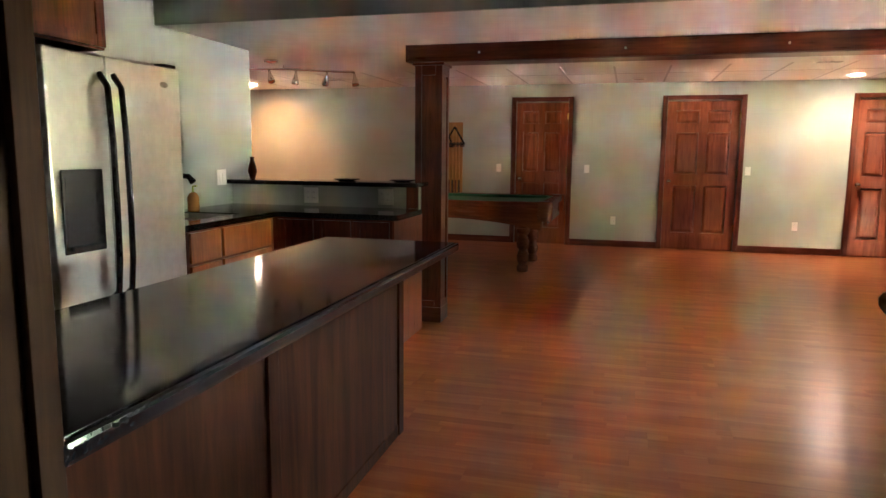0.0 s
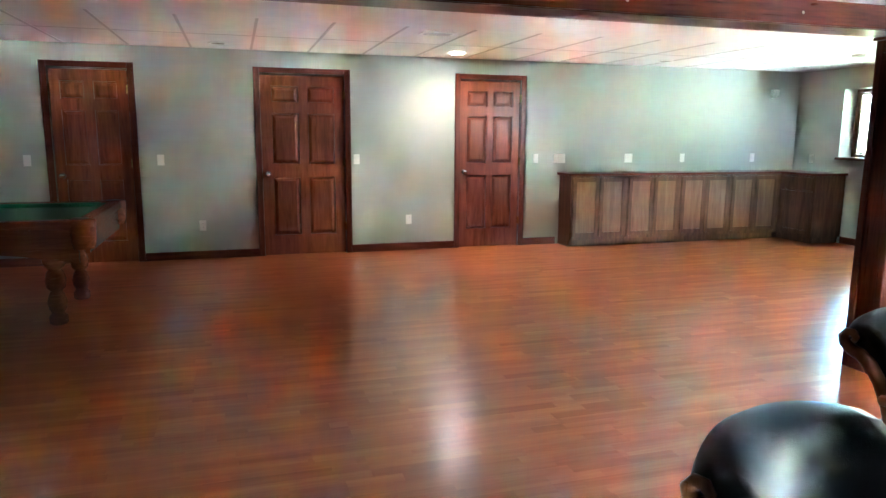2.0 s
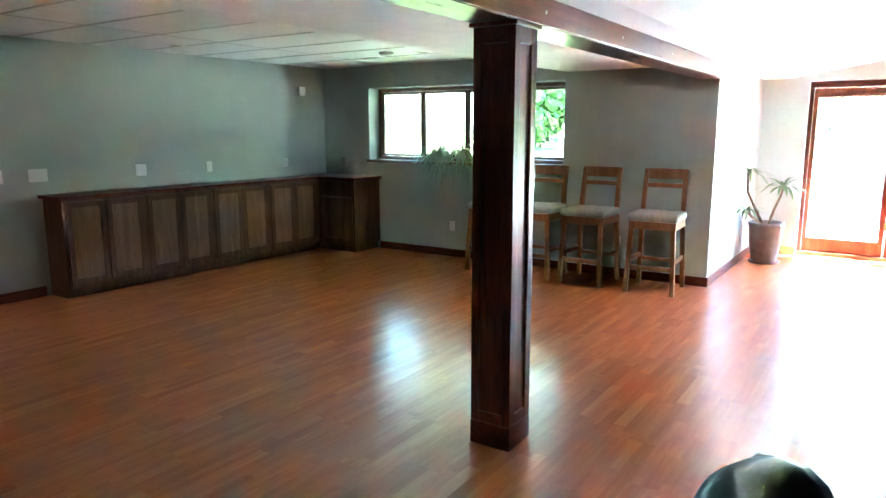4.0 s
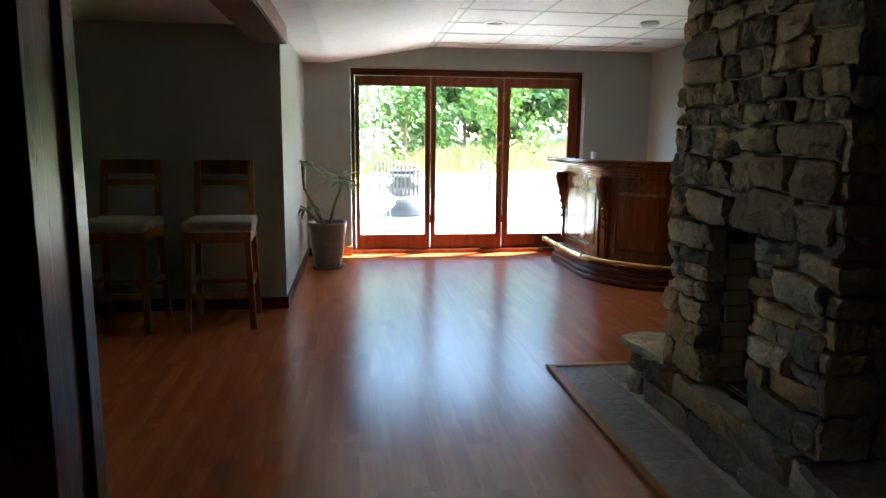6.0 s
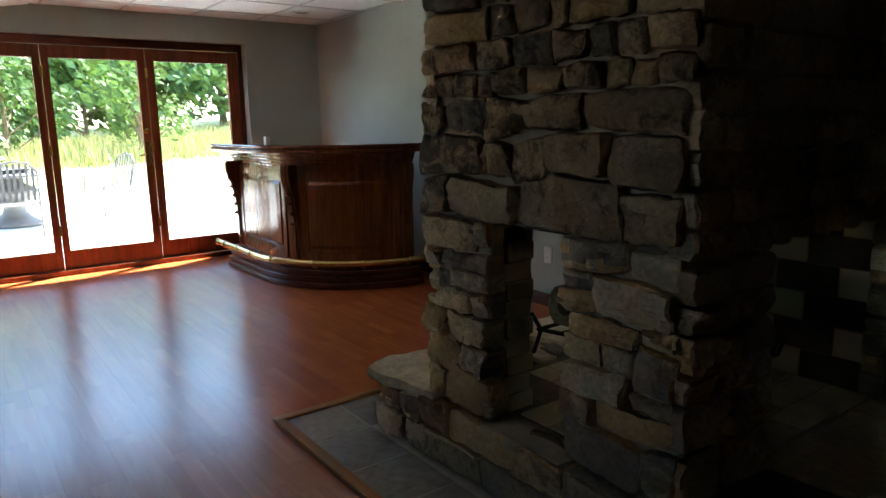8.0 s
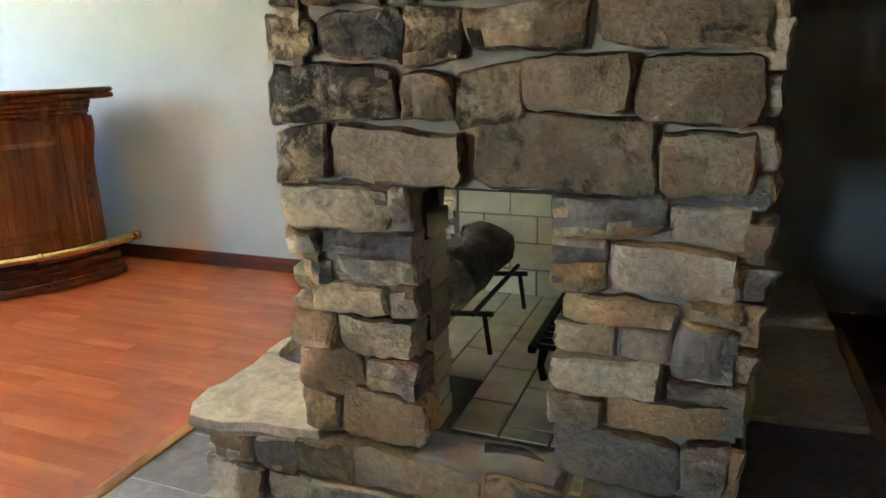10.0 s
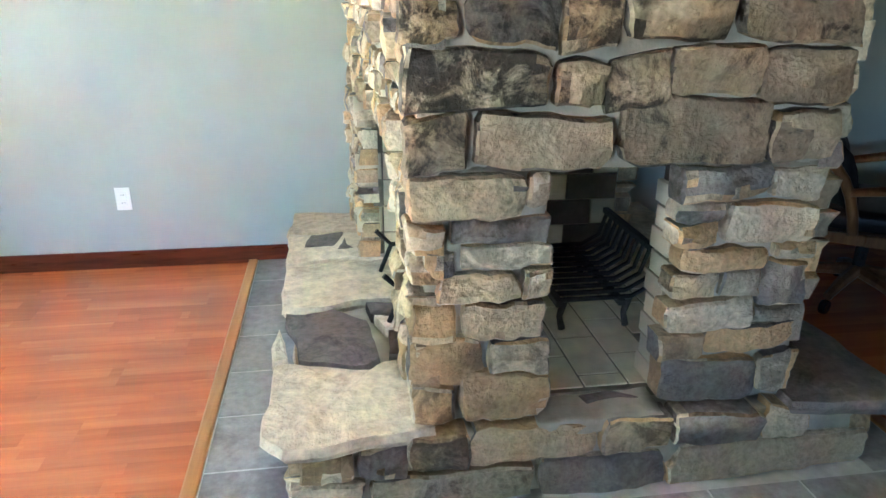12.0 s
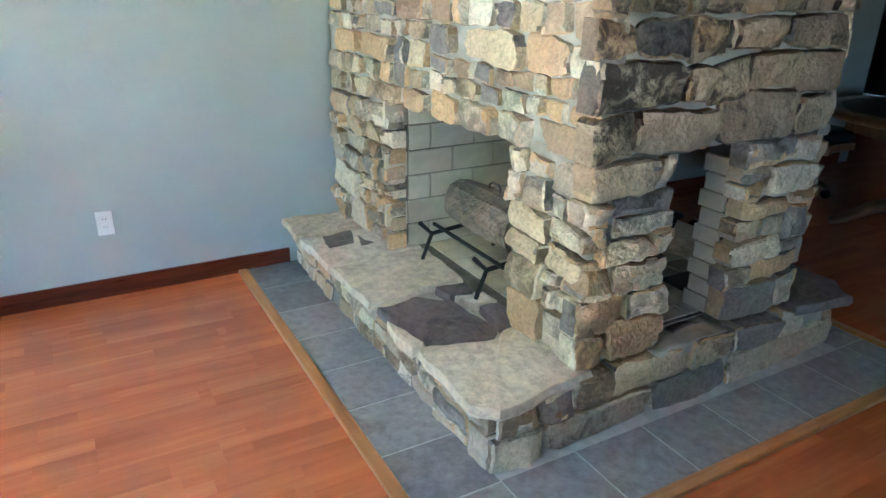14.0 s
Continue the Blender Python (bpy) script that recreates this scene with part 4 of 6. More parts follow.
def log_grate():
    g = thing("log_grate", pose(7.86, 3.62, SILL + 0.012), "low black iron grate on the firebox floor", "grate")
    for y in (-0.25, 0.20):
        part("cross_bar", tube([(-0.20, y, 0.155), (0.14, y, 0.125), (0.20, y, 0.185)], 0.010), IRON, g)
        part("leg", tube([(0.14, y, 0.125), (0.185, y + 0.0, 0.010)], 0.009), IRON, g)
        part("leg", tube([(-0.17, y, 0.152), (-0.19, y, 0.010)], 0.009), IRON, g)
    for x, z in ((-0.15, 0.152), (-0.03, 0.142), (0.10, 0.130)):
        part("long_bar", tube([(x, -0.30, z + 0.018), (x, 0.26, z + 0.018)], 0.009), IRON, g)
    lg = thing("log", pose(7.83, 3.60, SILL + 0.268, 0, 0, 0), "half-round split log with a wire handle on the grate", "log")
    bm = bmesh.new()
    rings = []
    for i in range(9):
        s = -0.24 + 0.06 * i
        ring = []
        for k in range(14):
            a = 2 * math.pi * k / 14
            r = 0.100 + 0.018 * noise.noise(Vector((math.cos(a) * 1.5, math.sin(a) * 1.5, s * 5)))
            x, z = r * math.cos(a) * 1.15, max(-0.075, r * math.sin(a))
            ring.append(bm.verts.new((x, s, z)))
        rings.append(ring)
    for a, b in zip(rings, rings[1:]):
        for k in range(14):
            bm.faces.new((a[k], a[(k + 1) % 14], b[(k + 1) % 14], b[k]))
    bm.faces.new(rings[0][::-1]), bm.faces.new(rings[-1])
    part("bark", bm, BARKGREY, lg, "grey weathered bark")
    part("hollow", lathe([(0.040, 0), (0.036, 0.006), (0.020, 0.008)], 14, m=pose(0.02, 0.236, 0.005, -90)), SOOT, lg)
    part("wire_handle", tube([(0, -0.04, 0.09), (0, -0.04, 0.125), (0, -0.02, 0.138), (0, 0.02, 0.138), (0, 0.04, 0.125), (0, 0.04, 0.09)], 0.005), CHROME, lg)
    c = thing("coal_grate", pose(7.33, 3.70, SILL + 0.012), "black cast iron basket grate", "grate")
    for i in range(11):
        y = -0.25 + 0.05 * i
        part("bar", tube([(0.16, y, 0.12), (-0.10, y, 0.12), (-0.17, y, 0.16), (-0.20, y, 0.26)], 0.009, 6), IRON, c)
    for x, z in ((0.16, 0.12), (-0.06, 0.112), (-0.20, 0.26)):
        part("rail", boxed(x - 0.012, x + 0.012, -0.275, 0.275, z - 0.015, z + 0.008, bevel=0.003), IRON, c)
    for x in (0.13, -0.10):
        for y in (-0.23, 0.23):
            part("leg", tube([(x, y, 0.11), (x + 0.012, y, 0.05), (x, y, 0.002)], [0.016, 0.011, 0.013]), IRON, c)


BARKGREY = rock("weathered_bark", (0.20, 0.165, 0.14), (0.26, 0.22, 0.19), scale=9.0)
log_grate()


# ---- corner bar ----
def bar_frame(a):
    """The bar's run by degrees: a straight front below 90, then a quarter round; its own x points outwards."""
    if a >= 90:
        return Matrix.Rotation(radians(a), 4, "Z")
    return Matrix.Translation(((90 - a) * 0.0155, 0, 0)) @ Matrix.Rotation(radians(90), 4, "Z")


def bar_sweep(profile, a0, a1, n):
    bm, k, rings = bmesh.new(), len(profile), []
    for i in range(n + 1):
        m = bar_frame(a0 + (a1 - a0) * i / n)
        rings.append([bm.verts.new(m @ Vector((r, 0, z))) for r, z in profile])
    for a, b in zip(rings, rings[1:]):
        for j in range(k):
            bm.faces.new((a[j], b[j], b[(j + 1) % k], a[(j + 1) % k]))
    bm.faces.new(rings[0]), bm.faces.new(rings[-1][::-1])
    return bm


def corner_bar():
    """A curved mahogany bar with carved pilasters, stepped plinth and brass foot rail."""
    cx, cy, r = 11.36, 2.76, 0.90
    b = thing("corner_bar", pose(cx, cy, 0), "curved polished mahogany bar with brass foot rail", "bar")
    A0, A1 = 38, 178
    for k in range(4):
        z = 0.001 + 0.047 * k
        q = r + 0.085 - 0.018 * k
        part("plinth_moulding", bar_sweep([(q - 0.10, z), (q - 0.006, z), (q, z + 0.012), (q, z + 0.034), (q - 0.008, z + 0.046), (q - 0.10, z + 0.046)], A0 - 1, A1 + 1, 44), CHERRY_X, b)
    part("body", bar_sweep([(r - 0.06, 0.185), (r - 0.03, 0.185), (r - 0.03, 1.06), (r - 0.06, 1.06)], A0, A1, 44), BARWOOD, b)
    for k in range(4):
        z = 0.955 + 0.026 * k
        q = r - 0.022 + 0.013 * k
        part("cornice_moulding", bar_sweep([(q - 0.06, z), (q - 0.004, z), (q, z + 0.006), (q, z + 0.019), (q - 0.005, z + 0.025), (q - 0.06, z + 0.025)], A0, A1, 44), BARWOOD, b)
    for a0, a1, mat in ((48, 106, BARWOOD), (118, 168, BARWOOD)):
        for lo, hi in ((0.215, 0.275), (0.865, 0.925)):
            part("panel_rail", bar_sweep([(r - 0.031, lo), (r - 0.016, lo), (r - 0.016, hi), (r - 0.031, hi)], a0, a1, 18), mat, b)
        for lo, hi in ((a0, a0 + 2.6), (a1 - 2.6, a1)):
            part("panel_stile", bar_sweep([(r - 0.031, 0.276), (r - 0.016, 0.276), (r - 0.016, 0.864), (r - 0.031, 0.864)], lo, hi, 3), mat, b)
        part("raised_panel", bar_sweep([(r - 0.031, 0.30), (r - 0.018, 0.33), (r - 0.018, 0.81), (r - 0.031, 0.84)], a0 + 4.4, a1 - 4.4, 14), mat, b)
    for a in (43, 112, 173):
        m = bar_frame(a)
        bm = bmesh.new()
        prof = [(0.20, 0.020), (0.28, 0.030), (0.40, 0.024), (0.55, 0.032), (0.68, 0.052), (0.78, 0.080), (0.86, 0.105), (0.93, 0.110), (0.97, 0.100)]
        for y0, y1, cut in ((-0.042, -0.020, 0.012), (-0.018, 0.018, 0.0), (0.020, 0.042, 0.012)):
            left, right = [], []
            for z, d in prof:
                for y, side in ((y0, left), (y1, right)):
                    side.append((bm.verts.new((r - 0.035, y, z)), bm.verts.new((r - 0.03 + d - cut, y, z))))
            for s in range(len(prof) - 1):
                bm.faces.new((left[s][1], right[s][1], right[s + 1][1], left[s + 1][1]))
                bm.faces.new((left[s][0], left[s][1], left[s + 1][1], left[s + 1][0]))
                bm.faces.new((right[s][1], right[s][0], right[s + 1][0], right[s + 1][1]))
            bm.faces.new((left[-1][0], left[-1][1], right[-1][1], right[-1][0]))
            bm.faces.new((left[0][1], left[0][0], right[0][0], right[0][1]))
        for z in (0.50, 0.58, 0.66, 0.74, 0.82, 0.90):
            d = 0.04 + max(0, z - 0.6) * 0.20
            lathe([(0.004, -0.016), (0.016, -0.008), (0.018, 0.004), (0.006, 0.016)], 8, bm, pose(r - 0.03 + d, 0, z, 0, 70))
        bmesh.ops.transform(bm, matrix=m, verts=bm.verts)
        part("pilaster", bm, BARWOOD, b, "carved scroll pilaster")
    q = r + 0.165
    part("bar_top", bar_sweep([(q - 0.58, 1.062), (q - 0.02, 1.062), (q, 1.070), (q + 0.004, 1.082), (q - 0.004, 1.096), (q - 0.05, 1.102), (q - 0.56, 1.102), (q - 0.58, 1.092)], A0 - 2, A1 + 2, 48), BARWOOD, b, "glossy moulded bar top", True)
    part("bar_rail", bar_sweep([(q - 0.085, 1.100), (q - 0.01, 1.100), (q + 0.008, 1.112), (q - 0.012, 1.128), (q - 0.06, 1.124), (q - 0.085, 1.108)], A0 - 2, A1 + 2, 48), BARWOOD, b, "rounded arm rail", True)
    part("back_shelf", bar_sweep([(r - 0.62, 0.86), (r - 0.062, 0.86), (r - 0.062, 0.89), (r - 0.62, 0.89)], A0, A1, 30), BARWOOD, b)
    for a in (A0 + 0.6, A1 - 0.6):
        m = bar_frame(a)
        part("end_panel", boxed(r - 0.60, r - 0.062, -0.012, 0.012, 0.002, 1.060, m=m), BARWOOD, b)
    fr = r + 0.145
    pts = [bar_frame(a) @ Vector((fr, 0, 0.225)) for a in range(A0 - 4, A1 + 5, 3)]
    rail = part("foot_rail", tube(pts, 0.0255, 12), BRASS, b, "polished brass foot rail", True)
    for a in (A0 - 4, A1 + 4):
        part("finial", lathe([(0.006, -0.03), (0.028, -0.02), (0.032, 0), (0.028, 0.02), (0.006, 0.03)], 12, m=bar_frame(a) @ pose(fr, 0, 0.225)), BRASS, rail, "", True)
    for a in (46, 66, 86, 106, 128, 150, 170):
        m = bar_frame(a)
        bm = tube([m @ Vector(p) for p in ((r - 0.02, 0, 0.160), (r + 0.06, 0, 0.165), (fr, 0, 0.198))], [0.014, 0.010, 0.012])
        lathe([(0.030, -0.012), (0.033, 0), (0.030, 0.012)], 12, bm, m @ pose(fr, 0, 0.225, 90))
        part("rail_bracket", bm, BRASS, b, "brass rail bracket", True)
    lt = thing("tap_light", pose(12.02, 3.36, 1.103), "small white night light on the bar top", "light")
    part("body", boxed(-0.03, 0.03, -0.02, 0.02, 0.0, 0.075, bevel=0.008), WHITE, lt)


BARWOOD = wood("polished_mahogany", (0.100, 0.026, 0.009), (0.290, 0.098, 0.034), "z", 0.22, 0.8, 0.5)
corner_bar()


# ---- kitchen ----
KX, KY = -0.012, 0.085                            # how the kitchen's run lies against the room


def panel_door(parent, x0, x1, z0, z1, y, mat, panel, name="cabinet_door", axis="y", sign=-1, handle=False):
    """A framed cabinet door on the plane y (or x), facing sign."""
    t = 0.018
    def slab(a, b, lo, hi, d0, d1, bev=0.0):
        q = sorted((y + sign * d0, y + sign * d1))
        return (a, b, *q, lo, hi) if axis == "y" else (*q, a, b, lo, hi)
    bm = bmesh.new()
    f = 0.052
    box(bm, *slab(x0, x0 + f, z0, z1, 0.001, t), bevel=0.002)
    box(bm, *slab(x1 - f, x1, z0, z1, 0.001, t), bevel=0.002)
    box(bm, *slab(x0 + f, x1 - f, z0, z0 + f, 0.001, t - 0.001))
    box(bm, *slab(x0 + f, x1 - f, z1 - f, z1, 0.001, t - 0.001))
    d = part(name, bm, mat, parent)
    part("panel", boxed(*slab(x0 + f, x1 - f, z0 + f, z1 - f, 0.001, t * 0.55)), panel, d)
    return d


def slab_drawer(parent, x0, x1, z0, z1, y, mat, axis="y", sign=-1):
    q = sorted((y + sign * 0.001, y + sign * 0.018))
    return part("drawer_front", boxed(*((x0, x1, *q) if axis == "y" else (*q, x0, x1)), z0, z1, bevel=0.005), mat, parent)


ISLAND_WOOD = wood("espresso_cherry", (0.040, 0.012, 0.004), (0.110, 0.036, 0.012), "z", 0.62, spec=0.06)


def island():
    u = thing("kitchen_island", pose(-0.034, 0.055, 0), "dark cherry panelled kitchen island base", "island")
    x0, x1, y0, y1 = 1.09, 1.435, 2.09, 4.265
    part("body", boxed(x0, x1 - 0.012, y0, y1 - 0.002, 0.001, 0.868), ISLAND_WOOD, u)
    for a, b in zip((2.15, 3.11), (3.045, 4.205)):
        part("side_panel", boxed(x1 - 0.013, x1 - 0.004, a, b, 0.05, 0.85), ISLAND_WOOD, u)
    for y in (2.09, 3.045, 4.205):
        part("stile", boxed(x1 - 0.013, x1 + 0.006, y, y + 0.062, 0.001, 0.867, bevel=0.003), ISLAND_WOOD, u)
    part("base_rail", boxed(x1 - 0.013, x1 + 0.002, 2.153, 4.203, 0.001, 0.055, bevel=0.003), ISLAND_WOOD, u)
    part("top_rail", boxed(x1 - 0.013, x1 + 0.002, 2.153, 4.203, 0.845, 0.867), ISLAND_WOOD, u)
    part("end_panel", boxed(x0, x1 - 0.002, y1 - 0.001, y1 + 0.012, 0.002, 0.866, bevel=0.003), ISLAND_WOOD, u)
    c = thing("island_countertop", pose(-0.034, 0.055, 0), "long polished black granite countertop on the island", "countertop")
    part("slab", boxed(1.045, 1.672, 2.07, 4.300, 0.869, 0.905, bevel=0.003), GRANITE, c)
    part("nosing", boxed(1.6725, 1.692, 2.07, 4.300, 0.869, 0.9045, bevel=0.009), GRANITE, c, "rounded granite edge")


island()


def fridge():
    f = thing("refrigerator", pose(0.10, 3.685, 0), "side-by-side stainless steel refrigerator with black dispenser", "refrigerator")
    w, h = 0.865, 1.72
    part("cabinet", boxed(-0.66, -0.075, 0.002, w - 0.002, 0.01, h - 0.02, bevel=0.006), BLACK, f)
    for a, b, name in ((0.003, 0.338, "freezer_door"), (0.346, w - 0.003, "door")):
        d = part(name, boxed(-0.072, 0.0, a, b, 0.06, h, bevel=0.010), STEEL, f, "brushed steel door")
        y = 0.300 if name == "freezer_door" else 0.385
        bm = tube([(0.0, y, 0.62), (0.042, y, 0.66), (0.055, y, 0.80), (0.058, y, 1.05), (0.055, y, 1.35), (0.042, y, 1.58), (0.0, y, 1.64)], 0.014, 10)
        part("handle", bm, BLACK, d, "black bowed handle", True)
    bm = boxed(0.001, 0.012, 0.045, 0.275, 0.86, 1.22, bevel=0.004)
    p = part("dispenser", bm, BLACK, f, "black water dispenser")
    part("drip_tray", boxed(0.012, 0.03, 0.07, 0.25, 0.875, 0.89), BLACK, p)
    part("control_panel", boxed(0.012, 0.016, 0.06, 0.26, 1.12, 1.20), BLACK, p)
    part("toe_grille", boxed(-0.07, -0.02, 0.01, w - 0.01, 0.005, 0.055), BLACK, f)
    part("hinge_cover", boxed(-0.07, -0.005, w - 0.11, w - 0.02, h, h + 0.018, bevel=0.006), BLACK, f)
    part("badge", lathe([(0.03, 0), (0.03, 0.002)], 16, m=pose(0.001, w - 0.13, 1.63, 0, 90) @ Matrix.Diagonal((0.5, 1, 1, 1))), CHROME, f)
    u = thing("wall_cabinet", pose(KX, KY, -0.04), "cherry wall cabinet above the refrigerator", "cabinet")
    part("body", boxed(KW + 0.002, 0.02, 3.52, 4.05, 1.80, 2.108), CHERRY, u)
    panel_door(u, 3.53, 4.04, 1.81, 2.10, 0.021, CHERRY, CHERRY, axis="x", sign=1)
    u = thing("wall_cabinet", pose(KX, KY, -0.04), "cherry wall cabinet above the island aisle", "cabinet")
    part("body", boxed(KW + 0.002, 0.02, 2.70, 3.51, 1.80, CEIL - 0.004), CHERRY, u)
    panel_door(u, 2.72, 3.50, 1.81, 2.26, 0.021, CHERRY, CHERRY, axis="x", sign=1)


fridge()


def kitchen_counters():
    b = thing("sink_cabinet", pose(KX, KY, 0), "cherry sink base cabinet with drawers", "cabinet")
    part("body", boxed(KW + 0.002, 0.085, 4.50, 5.44, 0.08, 0.868), CHERRY, b)
    part("toe_kick", boxed(KW + 0.05, 0.02, 4.50, 5.44, 0.001, 0.08), BLACK, b)
    for z0, z1 in ((0.685, 0.855), (0.50, 0.67), (0.30, 0.485), (0.10, 0.285)):
        slab_drawer(b, 4.515, 4.80, z0, z1, 0.086, KITWOOD, "x", 1)
    slab_drawer(b, 4.83, 5.38, 0.685, 0.855, 0.086, KITWOOD, "x", 1)
    panel_door(b, 4.83, 5.38, 0.10, 0.67, 0.086, KITWOOD, HONEY, axis="x", sign=1)
    p = thing("peninsula_cabinet", pose(KX, KY, 0), "dark cherry base cabinets under the raised bar", "cabinet")
    part("body", boxed(KW + 0.002, 0.930, 5.46, 5.96, 0.08, 0.868), CHERRY, p)
    part("toe_kick", boxed(0.09, 0.92, 5.52, 5.96, 0.001, 0.08), BLACK, p)
    for k in range(3):
        panel_door(p, 0.12 + 0.27 * k, 0.375 + 0.27 * k, 0.10, 0.855, 5.459, CHERRY, CHERRY)
    part("end_panel", boxed(0.931, 0.945, 5.455, 6.08, 0.002, 0.866, bevel=0.002), DOOR_WOOD, p, "orange cherry end panel")
    c = thing("kitchen_countertop", pose(KX, KY, 0), "L-shaped polished black granite countertop", "countertop")
    for q in ((KW + 0.013, 0.115, 4.475, 4.7195), (KW + 0.013, -0.4005, 4.72, 5.20), (-0.0195, 0.115, 4.72, 5.20),
              (KW + 0.013, 0.115, 5.2005, 5.4295), (KW + 0.013, 0.975, 5.43, 5.968)):
        part("slab", boxed(*q, 0.869, 0.905), GRANITE, c)
    s = thing("sink", pose(KX, KY, 0), "steel sink let into the countertop", "sink")
    bm = bmesh.new()
    box(bm, -0.40, -0.02, 4.72, 5.20, 0.72, 0.735)
    for q in ((-0.40, -0.39, 4.72, 5.20), (-0.03, -0.02, 4.72, 5.20), (-0.39, -0.03, 4.72, 4.73), (-0.39, -0.03, 5.19, 5.20)):
        box(bm, *q, 0.735, 0.90)
    part("bowl", bm, STEEL, s)
    t = thing("faucet", pose(-0.46 + KX, 4.98 + KY, 0.906), "black kitchen faucet with a bent spout", "faucet")
    part("body", lathe([(0.034, 0), (0.030, 0.01), (0.024, 0.03), (0.024, 0.13), (0.028, 0.15), (0.016, 0.17)], 16), BLACK, t, "", True)
    part("spout", tube([(0, 0, 0.12), (0.05, 0.01, 0.20), (0.13, 0.02, 0.245), (0.21, 0.03, 0.24), (0.24, 0.03, 0.205)], [0.018, 0.016, 0.015, 0.018, 0.021], 12), BLACK, t, "", True)
    part("lever", tube([(0, 0, 0.16), (0.005, 0.0, 0.22), (0.035, 0.0, 0.285), (0.06, 0, 0.30)], [0.013, 0.010, 0.009, 0.011], 10), BLACK, t, "", True)
    d = thing("soap_bottle", pose(-0.40 + KX, 5.26 + KY, 0.906), "small clear soap bottle with orange soap", "bottle")
    part("bottle", lathe([(0.036, 0), (0.038, 0.01), (0.038, 0.09), (0.026, 0.115), (0.012, 0.125)], 16), plain("orange_soap", (0.42, 0.19, 0.07), 0.2), d, "", True)
    part("pump", tube([(0, 0, 0.124), (0, 0, 0.165), (0.03, 0, 0.168)], 0.006), plain("pump_green", (0.35, 0.42, 0.10), 0.4), d)
    k = thing("raised_bar", pose(KX, KY, 0), "knee wall carrying a raised black granite ledge", "bar")
    part("knee_wall", boxed(KW + 0.002, 0.93, 5.970, 6.09, 0.001, 1.058), PAINT, k, "sage green painted knee wall")
    part("end_post", boxed(0.86, 0.95, 5.962, 5.969, 0.906, 1.058), CHERRY, k)
    part("ledge", boxed(KW + 0.002, 0.960, 5.905, 6.190, 1.059, 1.092, bevel=0.010), GRANITE, k, "black granite ledge")
    for x in (0.36, 0.80):
        dsh = thing("dish", pose(x + KX, 6.06 + KY, 1.0925), "shallow dark dish on the raised ledge", "dish")
        part("bowl", lathe([(0.05, 0), (0.10, 0.012), (0.098, 0.016), (0.05, 0.004)], 24), BLACK, dsh, "", True)
    e = thing("vase", pose(-0.44 + KX, 6.08 + KY, 1.0925), "small dark turned vase on the ledge", "vase")
    part("body", lathe([(0.02, 0), (0.025, 0.02), (0.035, 0.06), (0.025, 0.11), (0.012, 0.15), (0.02, 0.17)], 14), CHERRY, e, "", True)


KITWOOD = wood("kitchen_cherry", (0.140, 0.036, 0.012), (0.330, 0.105, 0.034), "z", 0.34)
kitchen_counters()


def wall_plate(axis, p, u, z, sign, kind="switch", gangs=1, group="wall plates"):
    """A switch or socket plate on a wall."""
    w, h = 0.070 + 0.046 * (gangs - 1), 0.115
    m = {("y", -1): pose(u, p - 0.001, z), ("y", 1): pose(u, p + 0.001, z, 0, 0, 180),
         ("x", -1): pose(p - 0.001, u, z, 0, 0, -90), ("x", 1): pose(p + 0.001, u, z, 0, 0, 90)}[(axis, sign)]
    label = {"switch": "white wall switch plate", "outlet": "white double socket outlet plate"}[kind]
    o = thing("light_switch" if kind == "switch" else "outlet", m, label if gangs == 1 else "wide white multi-gang switch plate", kind, group)
    part("plate", boxed(-w / 2, w / 2, -0.006, 0, -h / 2, h / 2, bevel=0.002), WHITE, o)
    for g in range(gangs):
        x = -w / 2 + 0.035 + 0.046 * g
        if kind == "switch":
            part("toggle", boxed(x - 0.016, x + 0.016, -0.010, -0.006, -0.032, 0.032, bevel=0.002), WHITE, o)
        else:
            for dz in (-0.02, 0.02):
                f = part("socket", boxed(x - 0.016, x + 0.016, -0.009, -0.006, dz - 0.014, dz + 0.014, bevel=0.002), WHITE, o)
                for dx in (-0.006, 0.006):
                    part("slot", boxed(x + dx - 0.001, x + dx + 0.001, -0.0096, -0.009, dz - 0.002, dz + 0.006), BLACK, f)


for x, g in ((0.527, 1), (1.799, 1), (3.923, 1), (6.20, 1), (6.529, 3), (7.532, 2), (8.36, 1), (9.506, 1)):
    wall_plate("y", N, x, 1.100, -1, "switch", g)
for x in (2.192, 4.548):
    wall_plate("y", N, x, 0.375, -1, "outlet")
wall_plate("x", E, 11.03, 1.095, -1, "switch")
for y in (9.33, 7.30):
    wall_plate("x", E, y, 0.37, -1, "outlet")
wall_plate("y", S, 9.252, 0.366, 1, "outlet")
wall_plate("y", S, 5.62, 0.366, 1, "outlet")
wall_plate("x", KW, 5.83 + KY, 1.11, 1, "switch", 2)
wall_plate("y", 5.970 + KY, 0.10, 0.985, -1, "outlet", 2)
wall_plate("y", 5.970 + KY, 0.69, 0.985, -1, "outlet", 2)
sp = thing("wall_speaker", pose(9.79, N - 0.001, 1.978), "small white box speaker high on the wall", "speaker")
part("case", boxed(-0.055, 0.055, -0.045, 0, -0.055, 0.055, bevel=0.008), WHITE, sp)
part("grille", boxed(-0.045, 0.045, -0.048, -0.045, -0.045, 0.045), WHITE, sp)


